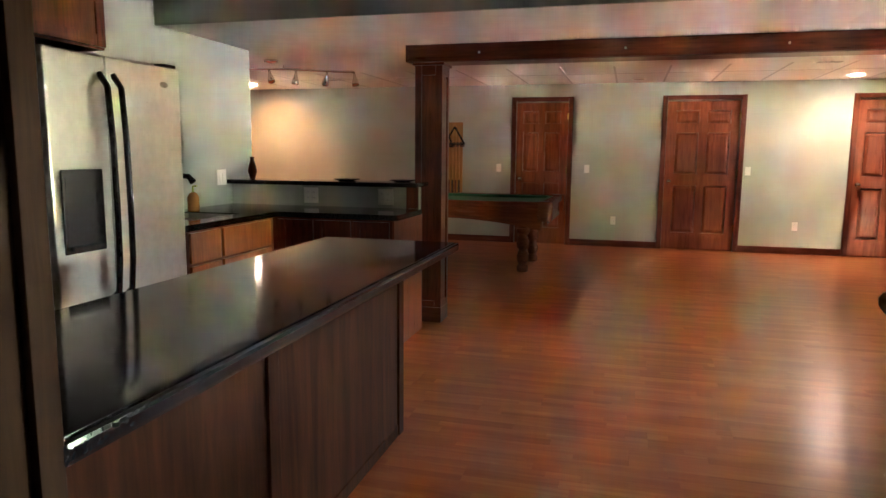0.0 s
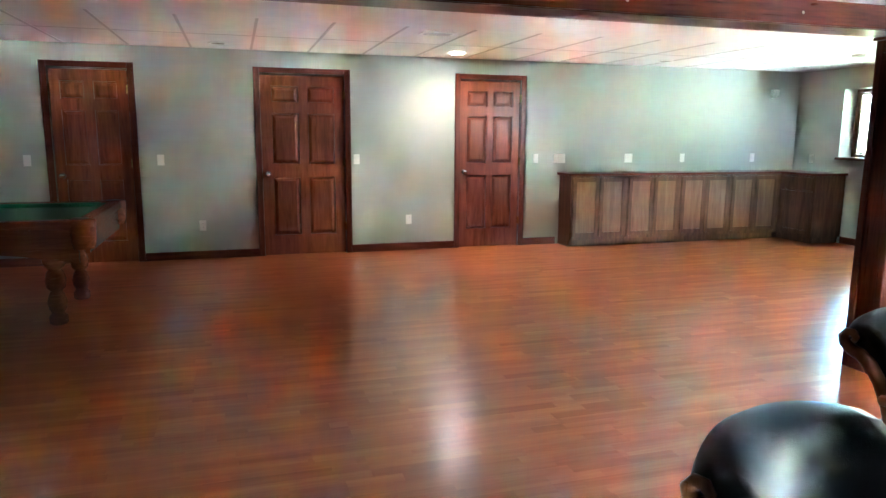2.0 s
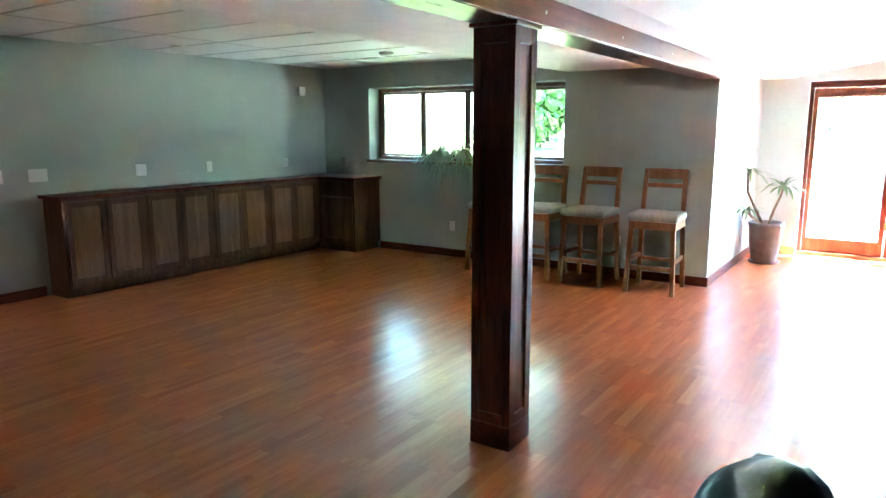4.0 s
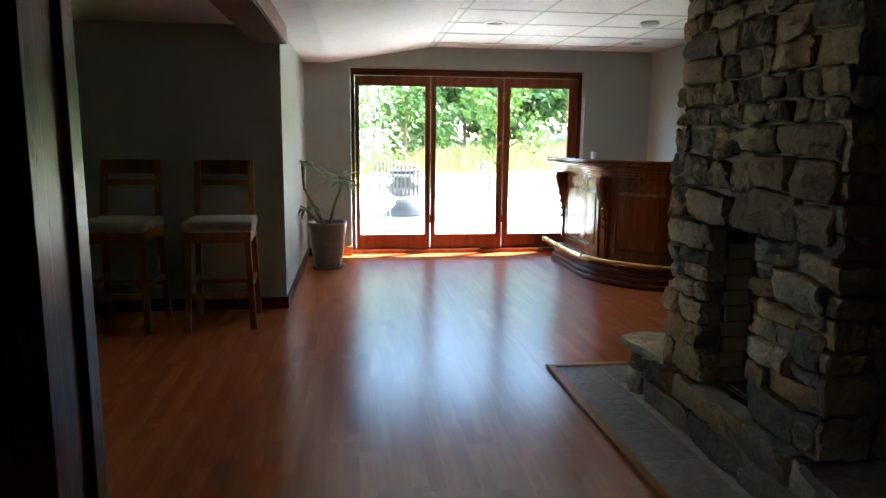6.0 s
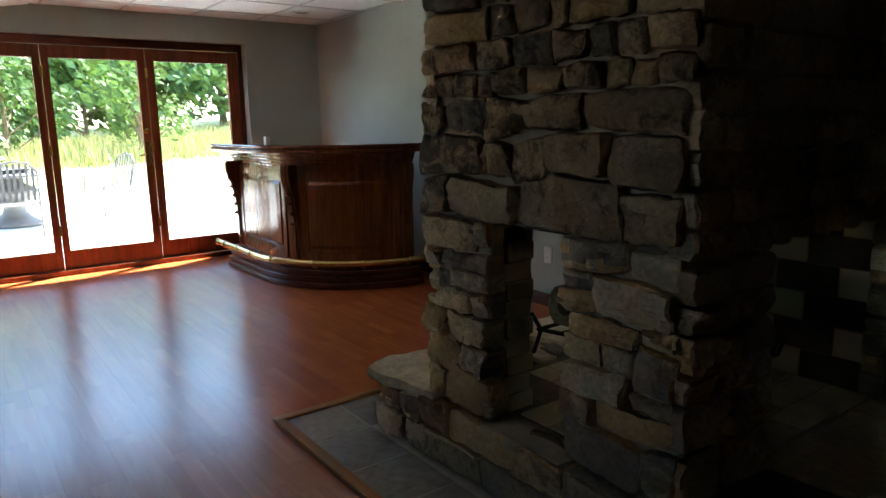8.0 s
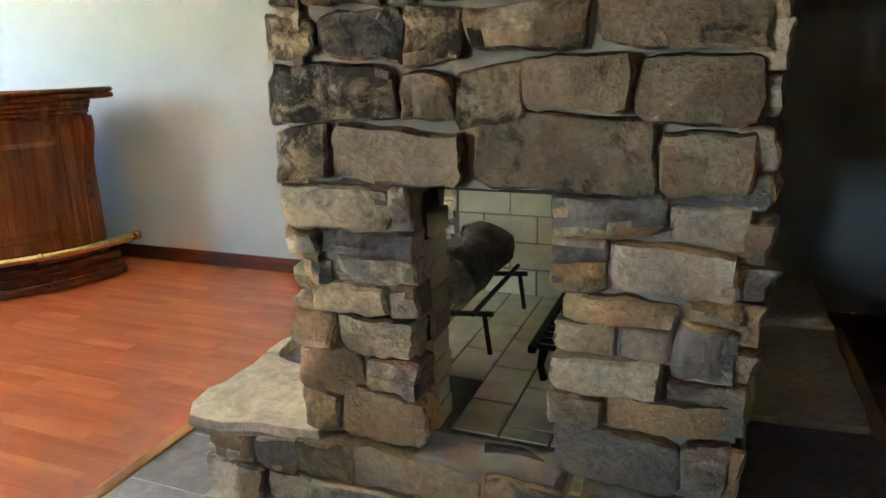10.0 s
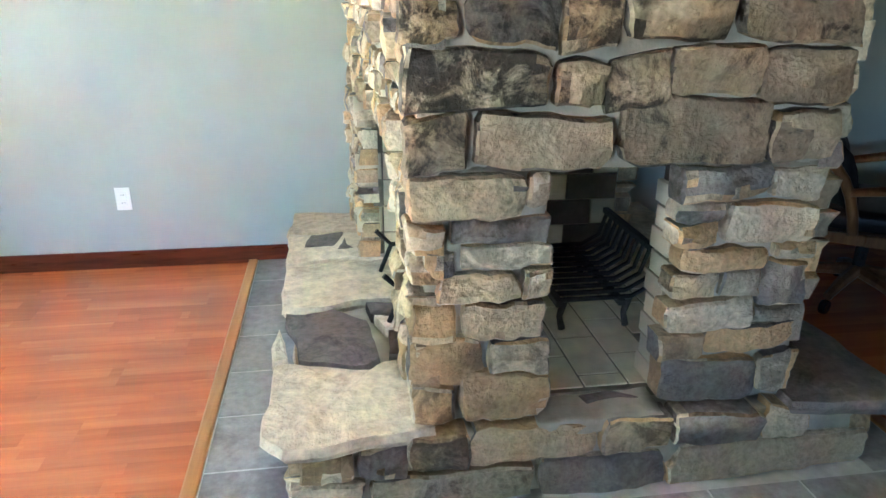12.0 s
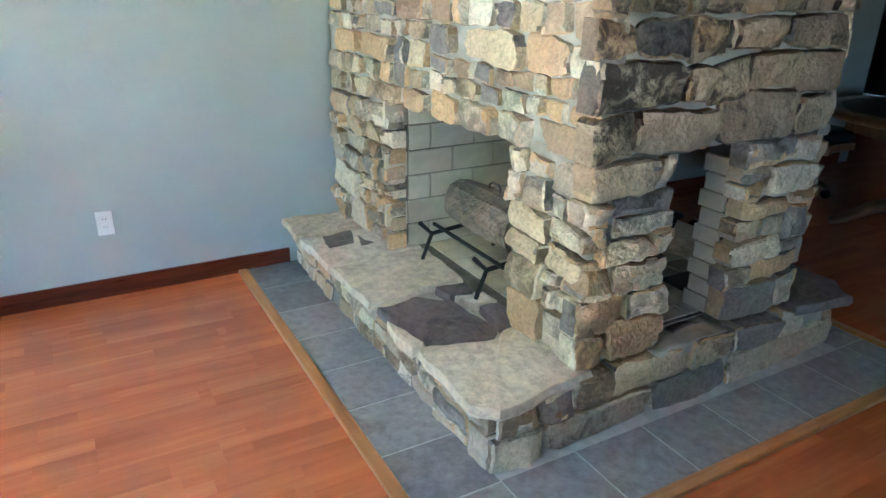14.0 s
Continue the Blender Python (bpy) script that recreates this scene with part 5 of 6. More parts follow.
# ---- ceiling fixtures ----
def can_light(x, y, lit=False):
    c = thing("recessed_light", pose(x, y, CEIL), "lit recessed ceiling light with a white trim ring" if lit else "unlit recessed ceiling light with a white trim ring", "ceiling light", "recessed lights")
    part("trim_ring", sweep([(0.070, -0.001), (0.098, -0.001), (0.096, -0.007), (0.072, -0.010)], 0, 359.9, 28), WHITE, c)
    part("lamp", lathe([(0.069, -0.006), (0.060, -0.004), (0.02, -0.003)], 20), LAMP_ON if lit else FABRIC, c, "glowing bulb" if lit else "")


can_light(4.97, 10.80, True)
for x, y in ((2.45, 10.80), (-0.2, 10.75), (7.56, 10.70), (9.30, 9.10), (10.945, 4.67), (9.6, 3.4), (11.9, 3.0), (5.2, 2.9)):
    can_light(x, y)
can_light(-3.06, 10.57, True)


def ceiling_vent(x, y):
    v = thing("ceiling_vent", pose(x, y, CEIL), "small white slotted ceiling vent", "vent", "ceiling vents")
    part("frame", boxed(-0.15, 0.15, -0.09, 0.09, -0.012, -0.001, bevel=0.003), WHITE, v)
    for k in range(5):
        part("slat", boxed(-0.12, 0.12, -0.058 + 0.026 * k, -0.046 + 0.026 * k, -0.016, -0.012), GRID, v)


ceiling_vent(4.33, 9.40)
ceiling_vent(-1.5, 10.1)
for x, y in ((9.12, 9.42), (10.69, 3.395)):
    d = thing("smoke_detector", pose(x, y, CEIL), "round smoke detector on the ceiling", "smoke detector")
    part("case", lathe([(0.075, -0.001), (0.075, -0.02), (0.055, -0.034), (0.02, -0.036)], 24), GRID, d, "", True)


def track_light():
    t = thing("track_light", pose(-0.67, 6.89, LOW), "six-head brushed nickel track light", "ceiling light")
    part("canopy", lathe([(0.062, -0.001), (0.062, -0.02), (0.02, -0.03)], 24), CHROME, t, "", True)
    pts = [(-0.56 + 0.112 * k, -0.05 + 0.055 * k + 0.04 * math.sin(k * 0.9), -0.055) for k in range(11)]
    part("bar", tube(pts, 0.010, 8), CHROME, t, "", True)
    part("stem", tube([(0, 0.22, -0.02), (0, 0.22, -0.055)], 0.008), CHROME, t)
    for k in range(6):
        x, y, z = pts[2 * k if k < 5 else 10]
        h = part("lamp_head", lathe([(0.030, -0.135), (0.034, -0.125), (0.026, -0.085), (0.014, -0.045), (0.008, -0.01)], 16,
                                    m=Matrix.Translation((x, y, z)) @ pose(0, 0, 0, 18 * math.sin(k * 2.1), 22 * math.cos(k * 1.7))), CHROME, t, "nickel bell shade", True)
        part("swivel", tube([(x, y, z), (x, y, z - 0.03)], 0.006), CHROME, h)


track_light()


# ---- games area ----
def pool_table():
    p = thing("pool_table", pose(0.315, 9.265, 0), "mahogany pool table with green felt and carved legs", "pool table")
    L, W = 1.285, 0.735
    part("slate_bed", boxed(-L + 0.13, L - 0.13, -W + 0.13, W - 0.13, 0.735, 0.762), FELT, p, "green felt bed")
    for s in (-1, 1):
        part("side_rail", boxed(-L + 0.02, L - 0.02, *sorted((s * W, s * (W - 0.10))), 0.738, 0.802, bevel=0.012), POOLWOOD, p)
        part("end_rail", boxed(*sorted((s * L, s * (L - 0.10))), -W + 0.11, W - 0.11, 0.738, 0.802, bevel=0.012), POOLWOOD, p)
        part("cushion", boxed(-L + 0.16, L - 0.16, *sorted((s * (W - 0.101), s * (W - 0.15))), 0.763, 0.797, bevel=0.010), FELT, p)
        part("cushion", boxed(*sorted((s * (L - 0.101), s * (L - 0.15))), -W + 0.17, W - 0.17, 0.763, 0.797, bevel=0.010), FELT, p)
        n, bm, rings = 16, bmesh.new(), []
        for i in range(n + 1):
            u = -1 + 2 * i / n
            low = 0.50 + 0.11 * (1 - abs(u) ** 2.2)
            rings.append([bm.verts.new((u * (L - 0.09), s * q, z)) for q, z in ((W - 0.03, low), (W - 0.03, 0.737), (W - 0.06, 0.737), (W - 0.06, low))])
        for g, h in zip(rings, rings[1:]):
            for k in range(4):
                bm.faces.new((g[k], h[k], h[(k + 1) % 4], g[(k + 1) % 4]))
        bm.faces.new(rings[0]), bm.faces.new(rings[-1][::-1])
        part("apron", bm, POOLWOOD, p)
        part("end_apron", boxed(*sorted((s * (L - 0.03), s * (L - 0.06))), -W + 0.09, W - 0.09, 0.56, 0.737, bevel=0.004), POOLWOOD, p)
    prof = [(0.050, 0.002), (0.062, 0.015), (0.062, 0.06), (0.040, 0.085), (0.058, 0.12), (0.066, 0.17), (0.050, 0.225), (0.036, 0.25), (0.062, 0.275), (0.070, 0.33),
            (0.058, 0.385), (0.040, 0.41), (0.066, 0.435), (0.080, 0.47), (0.080, 0.50)]
    for sx in (-1, 1):
        for sy in (-1, 1):
            x, y = sx * (L - 0.32), sy * (W - 0.335)
            leg = part("leg", lathe(prof, 20, m=Matrix.Translation((x, y, 0))), POOLWOOD, p, "turned carved leg", True)
            part("leg_block", boxed(x - 0.09, x + 0.09, y - 0.09, y + 0.09, 0.50, 0.735, bevel=0.012), POOLWOOD, leg)
            cx, cy = sx * (L - 0.055), sy * (W - 0.055)
            part("corner_cap", lathe([(0.070, 0.60), (0.082, 0.66), (0.086, 0.80), (0.07, 0.807), (0.055, 0.808)], 14, m=Matrix.Translation((cx, cy, 0))), POOLWOOD, p, "carved corner", True)
            part("pocket", lathe([(0.055, 0.8085), (0.050, 0.80), (0.04, 0.809)], 14, m=Matrix.Translation((cx - sx * 0.02, cy - sy * 0.02, 0.001))), LEATHER, p)
    for sy in (-1, 1):
        part("pocket", lathe([(0.055, 0.803), (0.05, 0.795), (0.03, 0.804)], 14, m=Matrix.Translation((0, sy * (W - 0.06), 0))), LEATHER, p)


POOLWOOD = wood("pool_mahogany", (0.085, 0.018, 0.008), (0.260, 0.070, 0.028), "x", 0.25)
pool_table()


def cue_rack():
    r = thing("cue_rack", pose(-0.19, N - 0.002, 0), "wooden wall rack holding pool cues and triangles", "cue rack")
    part("top_board", boxed(-0.20, 0.20, -0.05, -0.0145, 1.40, 1.47, bevel=0.006), WALNUT, r)
    part("back_board", boxed(-0.17, 0.17, -0.014, 0, 0.671, 1.76, bevel=0.005), HONEY, r, "pale oak back board")
    part("bottom_board", boxed(-0.17, 0.17, -0.07, 0, 0.62, 0.67, bevel=0.006), WALNUT, r)
    for k in range(6):
        x = -0.125 + 0.05 * k
        c = thing("pool_cue", pose(-0.19 + x, N - 0.058, 0.671), "pale maple pool cue in the rack", "pool cue", "pool cues")
        part("shaft", tube([(0, 0, 0.0), (0, 0.012, 0.74), (0, 0.012, 0.95)], [0.013, 0.009, 0.007]), HONEY, c)
        part("grip", tube([(0, -0.0003, 0.002), (0, 0.004, 0.24)], [0.0145, 0.0135]), BLACK if k % 2 else CHERRY, c)
    for x, z, t in ((0.06, 1.52, 0), (-0.10, 1.50, 8)):
        b = thing("ball_triangle", pose(-0.19 + x, N - 0.072, z, 0, t), "black ball triangle hung on the rack", "triangle", "ball triangles")
        pts = [(-0.15, 0, -0.08), (0.15, 0, -0.08), (0, 0, 0.17), (-0.15, 0, -0.08)]
        for p, q in zip(pts, pts[1:]):
            part("side", tube([p, q], 0.014, 6), BLACK, b)


cue_rack()


def low_cabinets():
    y0, y1, x0, x1 = 11.03, N - 0.002, 6.545, 9.70
    step = (x1 - x0) / 4
    for k in range(4):
        a, b = x0 + step * k, x0 + step * (k + 1)
        c = thing("base_cabinet", pose(0, 0, 0), "shallow walnut cabinet with two framed doors", "cabinet", "low wall cabinets")
        part("body", boxed(a + 0.001, b - 0.001, y0, y1, 0.085, 0.893), WALNUT, c)
        part("toe_kick", boxed(a + 0.001, b - 0.001, y0 + 0.04, y1, 0.001, 0.084), WALNUT, c)
        for j in range(2):
            p = a + 0.018 + (step - 0.036) / 2 * j
            panel_door(c, p + 0.004, p + (step - 0.036) / 2 - 0.004, 0.125, 0.870, y0 - 0.001, WALNUT, PANEL_TAN)
    c = thing("corner_cabinet", pose(0, 0, 0), "deep dark walnut cabinet in the corner", "cabinet")
    part("body", boxed(9.735, E - 0.002, 10.44, N - 0.002, 0.085, 0.893), WALNUT, c)
    part("toe_kick", boxed(9.775, E - 0.002, 10.48, N - 0.002, 0.001, 0.084), WALNUT, c)
    part("filler", boxed(9.701, 9.734, y0 - 0.002, y1, 0.085, 0.892), WALNUT, c)
    slab_drawer(c, 10.46, 10.98, 0.70, 0.87, 9.734, WALNUT, "x", -1)
    panel_door(c, 10.46, 10.98, 0.12, 0.68, 9.734, WALNUT, WALNUT, axis="x")
    t = thing("cabinet_top", pose(0, 0, 0), "long dark wood top over the low cabinets", "countertop")
    bm = boxed(6.505, 9.695, 10.990, N - 0.003, 0.894, 0.925, bevel=0.005)
    part("board", bm, CHERRY_X, t)
    part("board", boxed(9.697, E - 0.003, 10.40, N - 0.003, 0.8945, 0.926, bevel=0.005), CHERRY_Y, t)


low_cabinets()


def bar_stool(x, y, turn, label):
    """A tall oak stool with a padded seat; its back is towards +x before the turn."""
    s = thing("bar_stool", pose(x, y, 0, 0, 0, turn), label, "stool", "bar stools")
    w = 0.20
    for sx in (-1, 1):
        for sy in (-1, 1):
            if sx < 0:
                pts = [(-w - 0.025, sy * (w + 0.015), 0.002), (-w + 0.01, sy * (w - 0.015), 0.66)]
            else:
                pts = [(w + 0.035, sy * (w + 0.01), 0.002), (w - 0.005, sy * (w - 0.01), 0.66), (w + 0.02, sy * (w - 0.015), 0.90), (w + 0.075, sy * (w - 0.015), 1.13)]
            bm = bmesh.new()
            rings = []
            for px, py, pz in pts:
                h = 0.020
                rings.append([bm.verts.new((px + a * h, py + b * h, pz)) for a, b in ((-1, -1), (1, -1), (1, 1), (-1, 1))])
            for a, b in zip(rings, rings[1:]):
                for k in range(4):
                    bm.faces.new((a[k], a[(k + 1) % 4], b[(k + 1) % 4], b[k]))
            bm.faces.new(rings[0][::-1]), bm.faces.new(rings[-1])
            part("leg", bm, STOOL_OAK, s)
    for z, sy in ((0.30, -1), (0.30, 1)):
        part("stretcher", boxed(-w, w + 0.01, sy * w - 0.011, sy * w + 0.011, z - 0.018, z + 0.018, bevel=0.003), STOOL_OAK, s)
    part("foot_rest", boxed(-w - 0.022, -w + 0.006, -w, w, 0.22, 0.262, bevel=0.004), STOOL_OAK, s)
    part("stretcher", boxed(w + 0.004, w + 0.026, -w, w, 0.24, 0.275, bevel=0.003), STOOL_OAK, s)
    for q in ((-w - 0.005, w + 0.005, -w - 0.012, -w + 0.010), (-w - 0.005, w + 0.005, w - 0.010, w + 0.012)):
        part("seat_rail", boxed(*q, 0.60, 0.672, bevel=0.003), STOOL_OAK, s)
    part("seat_rail", boxed(-w - 0.016, -w + 0.006, -w + 0.011, w - 0.011, 0.60, 0.672, bevel=0.003), STOOL_OAK, s)
    bm = boxed(-w - 0.035, w + 0.005, -w - 0.028, w + 0.028, 0.673, 0.745, bevel=0.028)
    part("cushion", bm, FABRIC, s, "grey-beige padded seat", True)
    for z0, z1, d in ((1.035, 1.135, 0.062), (0.955, 0.995, 0.036)):
        bm = bmesh.new()
        n, rings = 8, []
        for i in range(n + 1):
            v = -1 + 2 * i / n
            bow = 0.022 * (1 - v * v)
            rings.append([bm.verts.new((w + d + bow + a, v * (w - 0.005), z)) for a, z in ((-0.010, z0), (0.012, z0), (0.022, z1), (0.0, z1))])
        for a, b in zip(rings, rings[1:]):
            for k in range(4):
                bm.faces.new((a[k], a[(k + 1) % 4], b[(k + 1) % 4], b[k]))
        bm.faces.new(rings[0][::-1]), bm.faces.new(rings[-1])
        part("back_rail", bm, STOOL_OAK, s)
    return s


STOOL_OAK = wood("stool_oak", (0.200, 0.080, 0.028), (0.380, 0.180, 0.070), "z", 0.35)
st = bar_stool(9.850, 6.79, 3, "honey oak bar stool with grey-beige padded seat by the wall")
for y, turn in ((7.45, -2), (8.02, 1), (8.53, -4)):
    copy_thing(st, pose(9.850, y, 0, 0, 0, turn))


def game_chair(x, y, turn, label="black leather swivel armchair with oak frame and rolled back"):
    """A swivel chair on castors, facing -y before the turn; its rolled back is on the +y side."""
    c = thing("game_chair", pose(x, y, 0, 0, 0, turn), label, "chair", "chairs round the games table")
    bm, n, rings = bmesh.new(), 16, []
    prof = [(-0.055, 0.44), (-0.03, 0.44), (0.01, 0.55), (0.035, 0.63), (0.065, 0.680), (0.100, 0.706), (0.135, 0.712), (0.160, 0.724), (0.172, 0.746),
            (0.164, 0.768), (0.138, 0.786), (0.098, 0.792), (0.055, 0.780), (0.015, 0.745), (-0.015, 0.68), (-0.040, 0.58)]
    for i in range(n + 1):
        v = -1 + 2 * i / n
        bow = -0.085 * v * v
        crown = 0.026 * (1 - v * v) - 0.010 * v ** 8
        rings.append([bm.verts.new((v * (0.28 - 0.02 * (z < 0.6)), 0.22 + bow + q, z + crown * (z - 0.44) / 0.4)) for q, z in prof])
    k = len(prof)
    for a, b in zip(rings, rings[1:]):
        for j in range(k):
            bm.faces.new((a[j], b[j], b[(j + 1) % k], a[(j + 1) % k]))
    bm.faces.new(rings[0]), bm.faces.new(rings[-1][::-1])
    part("backrest", bm, LEATHER, c, "rolled black leather back", True)
    for s in (-1, 1):
        pts = [(s * 0.290, 0.135 + q, z) for q, z in ((-0.050, 0.40), (-0.035, 0.48), (-0.010, 0.56), (0.025, 0.63), (0.062, 0.676), (0.100, 0.700), (0.136, 0.708),
                                                     (0.160, 0.724), (0.166, 0.746), (0.154, 0.762), (0.134, 0.764), (0.122, 0.750), (0.130, 0.738))]
        part("side_rail", tube(pts, [0.022] * 5 + [0.021, 0.020, 0.019, 0.018, 0.016, 0.014, 0.012, 0.010], 10), HONEY2, c, "carved oak scroll", True)
        part("arm", tube([(s * 0.315, 0.13, 0.585), (s * 0.335, -0.05, 0.625), (s * 0.33, -0.22, 0.62), (s * 0.31, -0.26, 0.60)], [0.018, 0.024, 0.026, 0.018], 8), HONEY2, c, "", True)
        part("arm_post", tube([(s * 0.315, -0.20, 0.612), (s * 0.30, -0.18, 0.54), (s * 0.29, -0.16, 0.43)], [0.018, 0.015, 0.018], 8), HONEY2, c)
    part("seat", boxed(-0.275, 0.275, -0.27, 0.19, 0.405, 0.50, bevel=0.035), LEATHER, c, "black leather seat", True)
    part("seat_frame", boxed(-0.285, 0.285, -0.275, 0.195, 0.350, 0.404, bevel=0.008), HONEY2, c)
    part("post", lathe([(0.045, 0.345), (0.028, 0.33), (0.026, 0.16), (0.05, 0.14)], 14), BLACK, c)
    for q in range(5):
        m = Matrix.Rotation(radians(72 * q + 10), 4, "Z")
        leg = part("base_leg", tube([m @ Vector(p) for p in ((0, 0, 0.15), (0.15, 0, 0.125), (0.27, 0, 0.085))], [0.032, 0.028, 0.020], 8), HONEY2, c)
        part("castor", lathe([(0.030, -0.015), (0.034, -0.008), (0.034, 0.008), (0.030, 0.015)], 14, m=m @ pose(0.275, 0, 0.036, 90)), BLACK, leg)
    return c


HONEY2 = wood("chair_oak", (0.110, 0.045, 0.018), (0.260, 0.125, 0.050), "z", 0.3)
gc = game_chair(3.752, 4.238, 20)
copy_thing(gc, pose(4.815, 4.845, 0, 0, 0, 4))
copy_thing(gc, pose(5.82, 3.33, 0, 0, 0, -125))
copy_thing(gc, pose(4.75, 2.86, 0, 0, 0, 176))


def games_table():
    t = thing("games_table", pose(4.86, 3.78, 0), "round dark oak games table on a pedestal", "table")
    part("tabletop", lathe([(0.54, 0.705), (0.60, 0.712), (0.615, 0.73), (0.60, 0.752), (0.52, 0.755)], 40), HONEY2, t, "", True)
    part("playing_surface", lathe([(0.50, 0.756), (0.495, 0.759), (0.2, 0.759)], 40), LEATHER, t, "black leather playing surface")
    part("apron", lathe([(0.46, 0.62), (0.47, 0.70), (0.45, 0.704)], 8), HONEY2, t)
    part("pedestal", lathe([(0.10, 0.10), (0.12, 0.16), (0.075, 0.25), (0.10, 0.40), (0.06, 0.55), (0.14, 0.619)], 20), HONEY2, t, "", True)
    for q in range(4):
        m = Matrix.Rotation(radians(90 * q + 40), 4, "Z")
        part("foot", tube([m @ Vector(p) for p in ((0.06, 0, 0.20), (0.22, 0, 0.13), (0.36, 0, 0.04), (0.42, 0, 0.03))], [0.045, 0.04, 0.028, 0.026], 8), HONEY2, t, "", True)


games_table()


# ---- plants ----
def blade(bm, base, direction, length, width, droop, seg=5):
    d = Vector(direction).normalized()
    side = d.cross(Vector((0, 0, 1)))
    side = (side.normalized() if side.length > 1e-3 else Vector((1, 0, 0))) * width
    prev, p = None, Vector(base)
    for i in range(seg + 1):
        u = i / seg
        w = side * (math.sin(math.pi * min(0.97, 0.12 + 0.85 * u)) ** 0.7 if u < 1 else 0.06)
        cur = (bm.verts.new(p - w), bm.verts.new(p + w + Vector((0, 0, 0.002))))
        if prev:
            bm.faces.new((prev[0], prev[1], cur[1], cur[0]))
        prev = cur
        d = (d + Vector((0, 0, -droop / seg))).normalized()
        p = p + d * (length / seg)


def floor_plant():
    p = thing("potted_plant", pose(11.90, 6.15, 0), "tall spindly dracaena in a grey glazed pot", "plant")
    part("saucer", lathe([(0.15, 0.002), (0.175, 0.03), (0.168, 0.032), (0.14, 0.012)], 28), CERAMIC, p, "", True)
    part("pot", lathe([(0.125, 0.014), (0.135, 0.03), (0.165, 0.20), (0.182, 0.40), (0.192, 0.44), (0.192, 0.468), (0.176, 0.468), (0.165, 0.42)], 32), CERAMIC, p, "grey glazed ceramic pot", True)
    part("soil", lathe([(0.165, 0.425), (0.10, 0.432), (0.02, 0.435)], 20), SOIL, p)
    rng = random.Random(5)
    for pts, top in (([(0.02, -0.02, 0.43), (0.0, -0.07, 0.62), (-0.03, -0.13, 0.78), (-0.06, -0.15, 0.87)], 26),
                     ([(-0.02, 0.03, 0.43), (-0.06, 0.12, 0.62), (0.0, 0.22, 0.80), (0.03, 0.24, 1.02)], 26),
                     ([(0.0, 0.05, 0.43), (-0.14, 0.14, 0.54), (-0.25, 0.18, 0.60)], 14)):
        s = part("stem", tube(pts, [0.017, 0.015, 0.013, 0.012][:len(pts)], 8), BARK, p, "bare tan stem", True)
        bm = bmesh.new()
        for k in range(top):
            a = k * 2.4
            blade(bm, Vector(pts[-1]) + Vector((0, 0, 0.01)), (math.cos(a), math.sin(a), rng.uniform(0.3, 1.3)), rng.uniform(0.18, 0.34), 0.016, rng.uniform(0.9, 2.0))
        part("leaves", bm, LEAF, s)


floor_plant()


def sill_plant(y, size, seed):
    p = thing("sill_plant", pose(E + 0.03, y, WIN[2] + 0.005), "trailing spider plant in a pot on the sill", "plant", "plants on the window sill")
    part("pot", lathe([(0.05, 0.001), (0.058, 0.02), (0.072, 0.11), (0.078, 0.12), (0.068, 0.12), (0.06, 0.10)], 20), CERAMIC, p, "", True)
    rng = random.Random(seed)
    bm = bmesh.new()
    for k in range(110):
        a = rng.uniform(0, 2 * math.pi)
        up = rng.uniform(0.1, 1.6)
        if math.cos(a) > 0.2:
            a += math.pi
        blade(bm, (0, 0, 0.11), (math.cos(a), math.sin(a), up), rng.uniform(0.16, 0.40) * size, 0.009, rng.uniform(1.2, 3.4), 6)
    part("leaves", bm, LEAF_GREY, p)


sill_plant(9.54, 1.15, 2)
sill_plant(9.20, 1.7, 3)


# ---- outdoors ----
def outdoors():
    bm = bmesh.new()
    grid = []
    xs = [-60, -4.5, 10.5, 12.9, 16, 19, 22, 26, 30, 36, 44, 60, 120, 400]
    ys = [-300, -60, -30, -18, -10, -4, 0, 3, 6, 9, 14, 20, 30, 60, 300]
    for x in xs:
        row = []
        for y in ys:
            z = -0.16
            if x > 19:
                z += min(1.2, (x - 19) * 0.030) + 0.05 * noise.noise(Vector((x * 0.2, y * 0.2, 0)))
                z += max(0, min(1.0, (4 - y) * 0.05)) * min(1, (x - 19) / 8)
            row.append(bm.verts.new((x, y, z)))
        grid.append(row)
    for i in range(len(xs) - 1):
        for j in range(len(ys) - 1):
            bm.faces.new((grid[i][j], grid[i + 1][j], grid[i + 1][j + 1], grid[i][j + 1]))
    solid("ground", bm, GRASS, "sunlit mown lawn", "ground", "structure", True)
    bm = bmesh.new()
    for i in range(4):
        for j in range(7):
            x, y = 12.92 + 2.0 * i, -3.5 + 2.0 * j
            box(bm, x + 0.005, x + 1.995, y + 0.005, y + 1.995, -0.155, -0.05, bevel=0.006)
    solid("patio", bm, CONCRETE, "bright sunlit concrete patio slabs", "patio")
    rng = random.Random(8)
    bm = bmesh.new()
    for k in range(16000):
        x, y = rng.uniform(27, 37), rng.uniform(-16, 16)
        z = -0.16 + min(1.2, (x - 19) * 0.030) + max(0, min(1.0, (4 - y) * 0.05))
        h, a = rng.uniform(0.35, 0.8), rng.uniform(0, 6.28)
        dx, dy = 0.028 * math.cos(a), 0.028 * math.sin(a)
        lean = rng.uniform(-0.2, 0.2)
        bm.faces.new([bm.verts.new(q) for q in ((x - dx, y - dy, z - 0.05), (x + dx, y + dy, z - 0.05), (x + lean, y + lean, z + h))])
    solid("tall_grass", bm, STRAW, "straw-yellow tall meadow grass", "grass", "stuff")


outdoors()


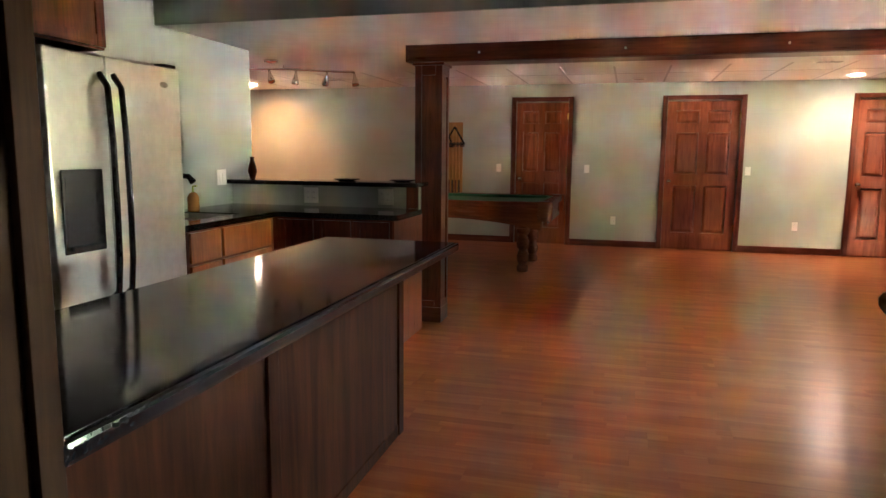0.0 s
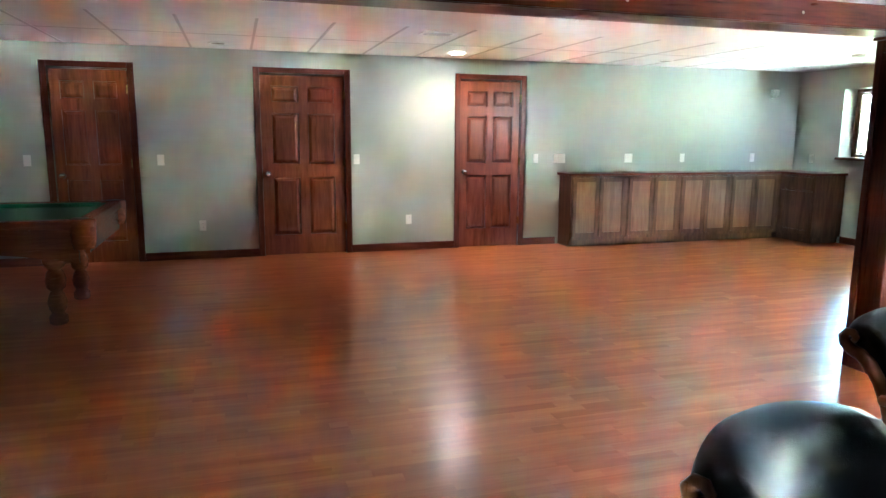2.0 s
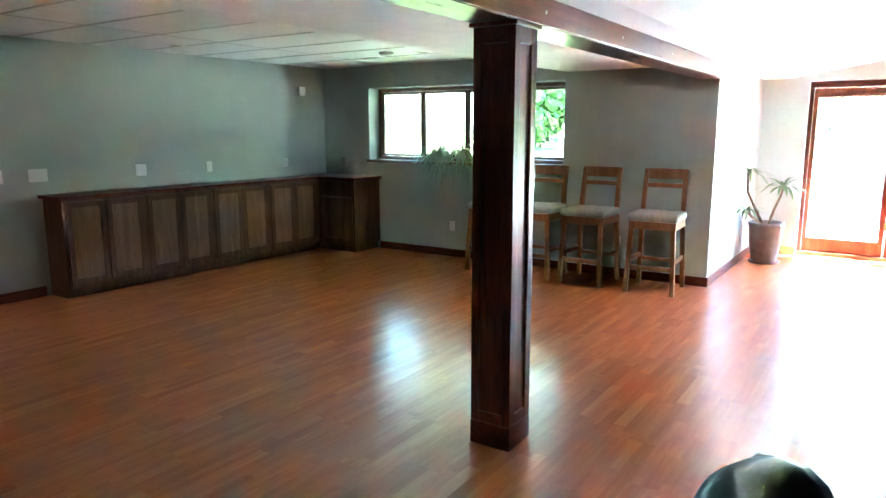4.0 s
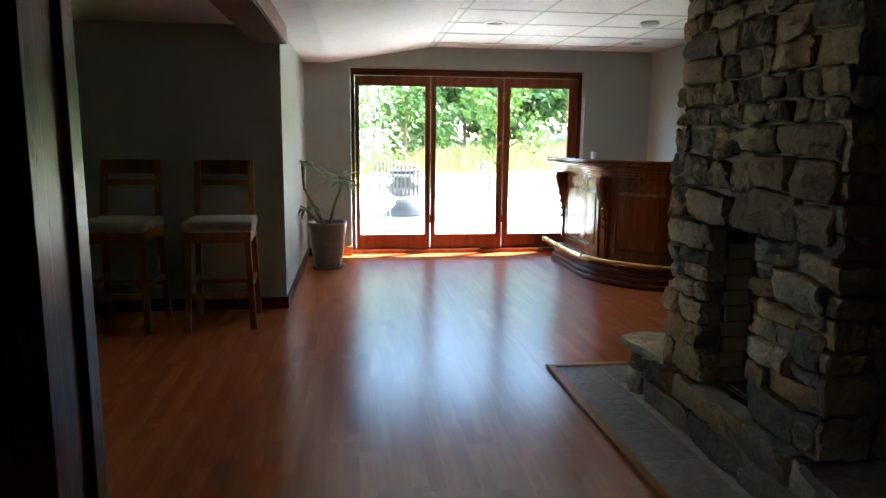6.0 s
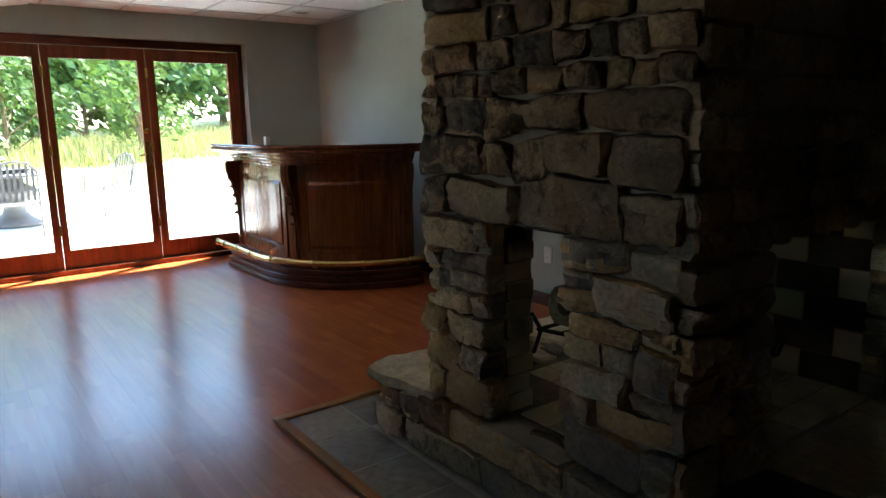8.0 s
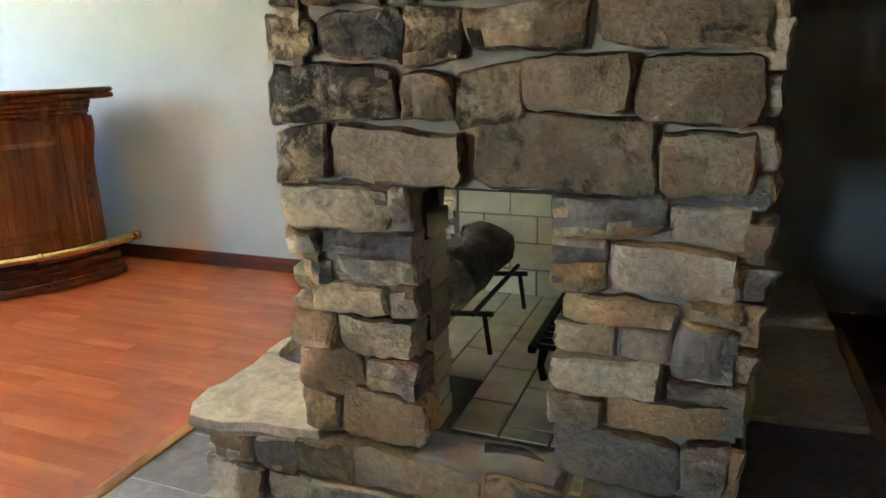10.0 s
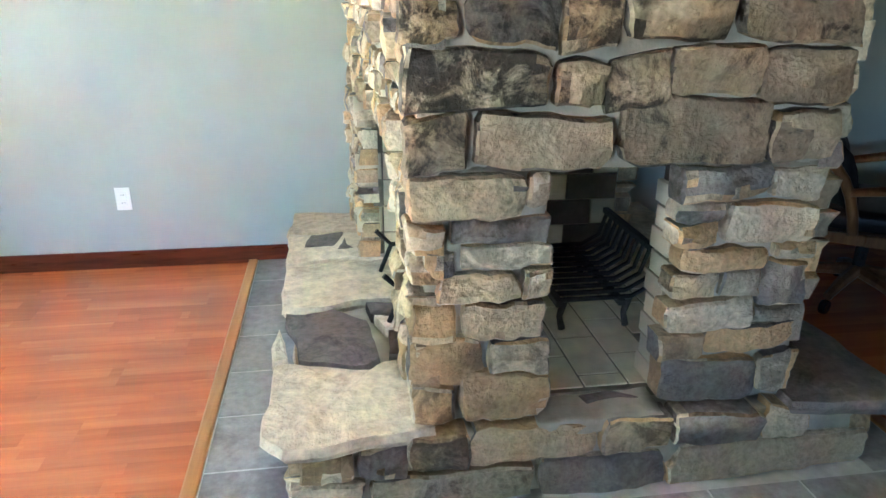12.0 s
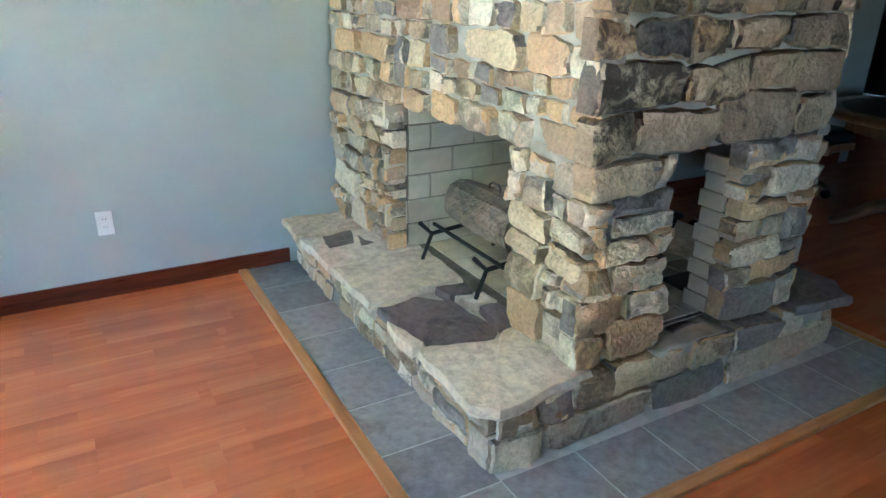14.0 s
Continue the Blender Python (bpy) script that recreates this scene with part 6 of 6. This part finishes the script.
def tree(x, y, z, h, spread, leaf, seed, trunk=0.28, count=2600, name="tree", label="leafy green tree at the meadow's edge", size=0.22):
    """A tapered trunk with limbs and a crown of many leaf clumps."""
    rng = random.Random(seed)
    t = thing(name, pose(x, y, z - 0.1), label, "tree" if name == "tree" else "bush", "trees behind the meadow" if name == "tree" else "bushes")
    bm = tube([(0, 0, 0), (0.05, 0.03, h * 0.3 * trunk / 0.28), (0, 0, h * 0.7)], [h * 0.022, h * 0.017, h * 0.006], 8)
    tips = []
    for k in range(15):
        a, s = rng.uniform(0, 6.28), h * rng.uniform(0.04, 0.60)
        e = Vector((math.cos(a) * spread * rng.uniform(0.4, 0.85), math.sin(a) * spread * rng.uniform(0.4, 0.85), s + h * rng.uniform(0.12, 0.30)))
        tube([(0, 0, s), e * 0.5 + Vector((0, 0, s * 0.45)), e], [h * 0.009, h * 0.006, h * 0.002], 5, bm)
        tips.append(e)
    tips += [Vector((rng.uniform(-0.3, 0.3) * spread, rng.uniform(-0.3, 0.3) * spread, h * rng.uniform(0.6, 0.97))) for _ in range(7)]
    part("trunk", bm, BARK, t)
    verts, faces = [], []
    for k in range(count):
        c = rng.choice(tips)
        r = spread * 0.42
        d = Vector((rng.gauss(0, 1), rng.gauss(0, 1), rng.gauss(0, 0.8)))
        p = c + d.normalized() * r * rng.random() ** 0.4
        if p.z < h * 0.06:
            p.z = h * 0.06 + rng.random() * 0.3
        q = Vector((rng.gauss(0, 1), rng.gauss(0, 1), rng.gauss(0, 1))).normalized()
        u = q.orthogonal().normalized() * size * rng.uniform(0.5, 1.2)
        w = q.cross(u) * rng.uniform(0.5, 0.9)
        i = len(verts)
        verts += [p - u, p - w * 0.6, p + u, p + w * 0.7]
        faces.append((i, i + 1, i + 2, i + 3))
    me = bpy.data.meshes.new("crown")
    me.from_pydata(verts, [], faces)
    me.materials.append(leaf)
    ob = new("crown", me)
    ob.parent = t


def ground_at(x, y):
    return -0.16 + min(1.2, max(0, x - 19) * 0.030) + max(0, min(1.0, (4 - y) * 0.05)) * max(0, min(1, (x - 19) / 8))


for k, (x, y, h, s, leaf, c) in enumerate((
        (44, 16, 11, 4.2, LEAF, 3600), (47, 9, 12, 4.4, LEAF, 3600), (45, 3.5, 11, 4.0, LEAF, 3600), (48, -2.5, 12, 4.4, LEAF, 3600),
        (46, -8, 11, 4.2, LEAF, 3600), (49, -14, 12, 4.6, LEAF, 3600), (52, 22, 13, 5, LEAF, 3000), (50, -21, 12, 4.8, LEAF, 3000),
        (56, 6, 15, 5.4, LEAF, 3000), (56, -5, 15, 5.4, LEAF, 3000), (55, -16, 15, 5.4, LEAF, 3000), (56, 15, 15, 5.4, LEAF, 3000))):
    tree(x, y, ground_at(x, y), h, s, leaf, 20 + k, count=c, size=0.42, label="dense dark green woodland tree behind the meadow")
tree(29.5, 0.4, ground_at(29.5, 0.4), 4.6, 1.5, LEAF_LIGHT, 3, count=2600, size=0.15, label="young bright green tree on the lawn")
for k, (x, y, h, s, leaf) in enumerate(((25.0, 6.4, 4.2, 2.1, LEAF_GREY), (27, 9.4, 4.2, 2.1, LEAF_GREY), (30, 4.0, 3.8, 1.7, LEAF), (28, 12.5, 4.0, 2.0, LEAF))):
    tree(x, y, ground_at(x, y), h, s, leaf, 50 + k, count=2600, size=0.13, name="bush", label="dense grey-green shrub beside the lawn")
for k in range(15):
    x, y = 39.5 + 1.5 * math.sin(k * 2.3), -22 + 3.2 * k
    tree(x, y, ground_at(x, y), 5.2 + 0.9 * math.sin(k * 1.7), 2.7, LEAF, 90 + k, count=2400, size=0.30, name="bush", label="tall dense undergrowth at the wood's edge")
tree(17.5, 8.4, -0.16, 1.9, 1.0, LEAF_LIGHT, 70, count=1500, size=0.11, name="bush", label="bright green shrub outside the window")


def patio_set():
    gz = -0.049
    t = thing("patio_table", pose(17.15, 5.02, gz), "round grey metal patio table on an urn pedestal", "table")
    part("tabletop", lathe([(0.60, 0.70), (0.63, 0.71), (0.63, 0.73), (0.60, 0.735), (0.1, 0.735)], 36), PATIO_METAL, t)
    part("pedestal", lathe([(0.34, 0.0), (0.33, 0.05), (0.22, 0.12), (0.15, 0.20), (0.13, 0.30), (0.24, 0.38), (0.32, 0.46), (0.30, 0.52), (0.16, 0.60), (0.15, 0.70)], 24), PATIO_METAL, t, "", True)
    b = thing("table_ring", pose(17.15, 5.02, gz + 0.736), "shallow grey bowl on the patio table", "bowl")
    part("bowl", lathe([(0.20, 0.0), (0.27, 0.06), (0.25, 0.06), (0.18, 0.012)], 24), PATIO_METAL, b)

    def chair(x, y, turn):
        c = thing("patio_chair", pose(x, y, gz, 0, 0, turn), "pale grey metal patio armchair with slatted back", "chair", "patio chairs")
        for s in (-1, 1):
            part("front_leg", tube([(s * 0.27, -0.25, 0.002), (s * 0.27, -0.23, 0.42), (s * 0.27, -0.20, 0.62), (s * 0.28, 0.0, 0.66), (s * 0.26, 0.22, 0.60)], 0.013, 6), PATIO_METAL, c)
            part("back_leg", tube([(s * 0.25, 0.34, 0.002), (s * 0.25, 0.22, 0.42), (s * 0.25, 0.32, 0.80)], 0.013, 6), PATIO_METAL, c)
        part("top_rail", tube([(-0.25, 0.32, 0.80), (-0.16, 0.34, 0.90), (0, 0.345, 0.93), (0.16, 0.34, 0.90), (0.25, 0.32, 0.80)], 0.014, 6), PATIO_METAL, c)
        for k in range(7):
            x = -0.20 + 0.0667 * k
            part("back_slat", boxed(x - 0.016, x + 0.016, -0.004, 0.004, 0.0, 0.44 + 0.04 * (1 - (x / 0.2) ** 2), m=pose(0, 0.235, 0.44, -13)), PATIO_METAL, c)
        for k in range(7):
            y = -0.22 + 0.07 * k
            part("seat_slat", boxed(-0.26, 0.26, y - 0.022, y + 0.022, 0.415, 0.427), PATIO_METAL, c)
        return c
    a = chair(15.75, 5.10, 82 + 180)
    copy_thing(a, pose(17.55, 3.72, gz, 0, 0, 20 + 180))
    copy_thing(a, pose(18.3, 5.3, gz, 0, 0, 95))
    copy_thing(a, pose(17.0, 6.3, gz, 0, 0, 0))


PATIO_METAL = plain("patio_metal", (0.13, 0.122, 0.11), 0.5, 0.3, 0.1)
patio_set()


# ---- floor planks ----
def planks():
    """Cherry laminate boards laid east-west, each with its own tone."""
    W, L = 0.195, 1.215
    bm = bmesh.new()
    box(bm, 0.00015, L - 0.00015, 0.00015, W - 0.00015, -0.012, 0.0)
    me = mesh_of("plank", bm, FLOOR)
    rng = random.Random(4)
    near, verts, faces = 0, [], []
    floor = bpy.data.objects["floor"]
    y = -2.0
    while y < N + 0.13:
        x = WEST - 0.1 - rng.uniform(0, L)
        while x < G + 0.1:
            cx, cy = x + L / 2, y + W / 2
            x1 = x
            x += L
            if x1 + L < WEST or (cy < S - 0.3 and cx > 4.1) or (cy > JOG + 0.3 and cx > E + 0.7) or (x1 < -0.7 and cy < 4.8):
                continue
            inside = 1.5 < cx < 12.4 and 4.6 < cy < 8.2 or 8.2 < cx < 12.4 and 2.3 < cy < 4.6
            if inside and near < 300:
                near += 1
                piece("plank", me, floor, pose(x1, y, 0))
                continue
            i = len(verts)
            a, b, c, d = x1 + 0.00015, min(x1 + L - 0.00015, G + 0.25), y + 0.00015, y + W - 0.00015
            verts += [(a, c, 0), (b, c, 0), (b, d, 0), (a, d, 0), (a, c, -0.012), (b, c, -0.012), (b, d, -0.012), (a, d, -0.012)]
            faces += [(i, i + 1, i + 2, i + 3), (i + 4, i + 5, i + 1, i), (i + 5, i + 6, i + 2, i + 1), (i + 6, i + 7, i + 3, i + 2), (i + 7, i + 4, i, i + 3)]
        y += W
    me = bpy.data.meshes.new("planks")
    me.from_pydata(verts, [], faces)
    me.materials.append(FLOOR)
    ob = new("planks", me)
    ob.parent = floor
    tagged(ob, "", "", "", "stuff")


planks()
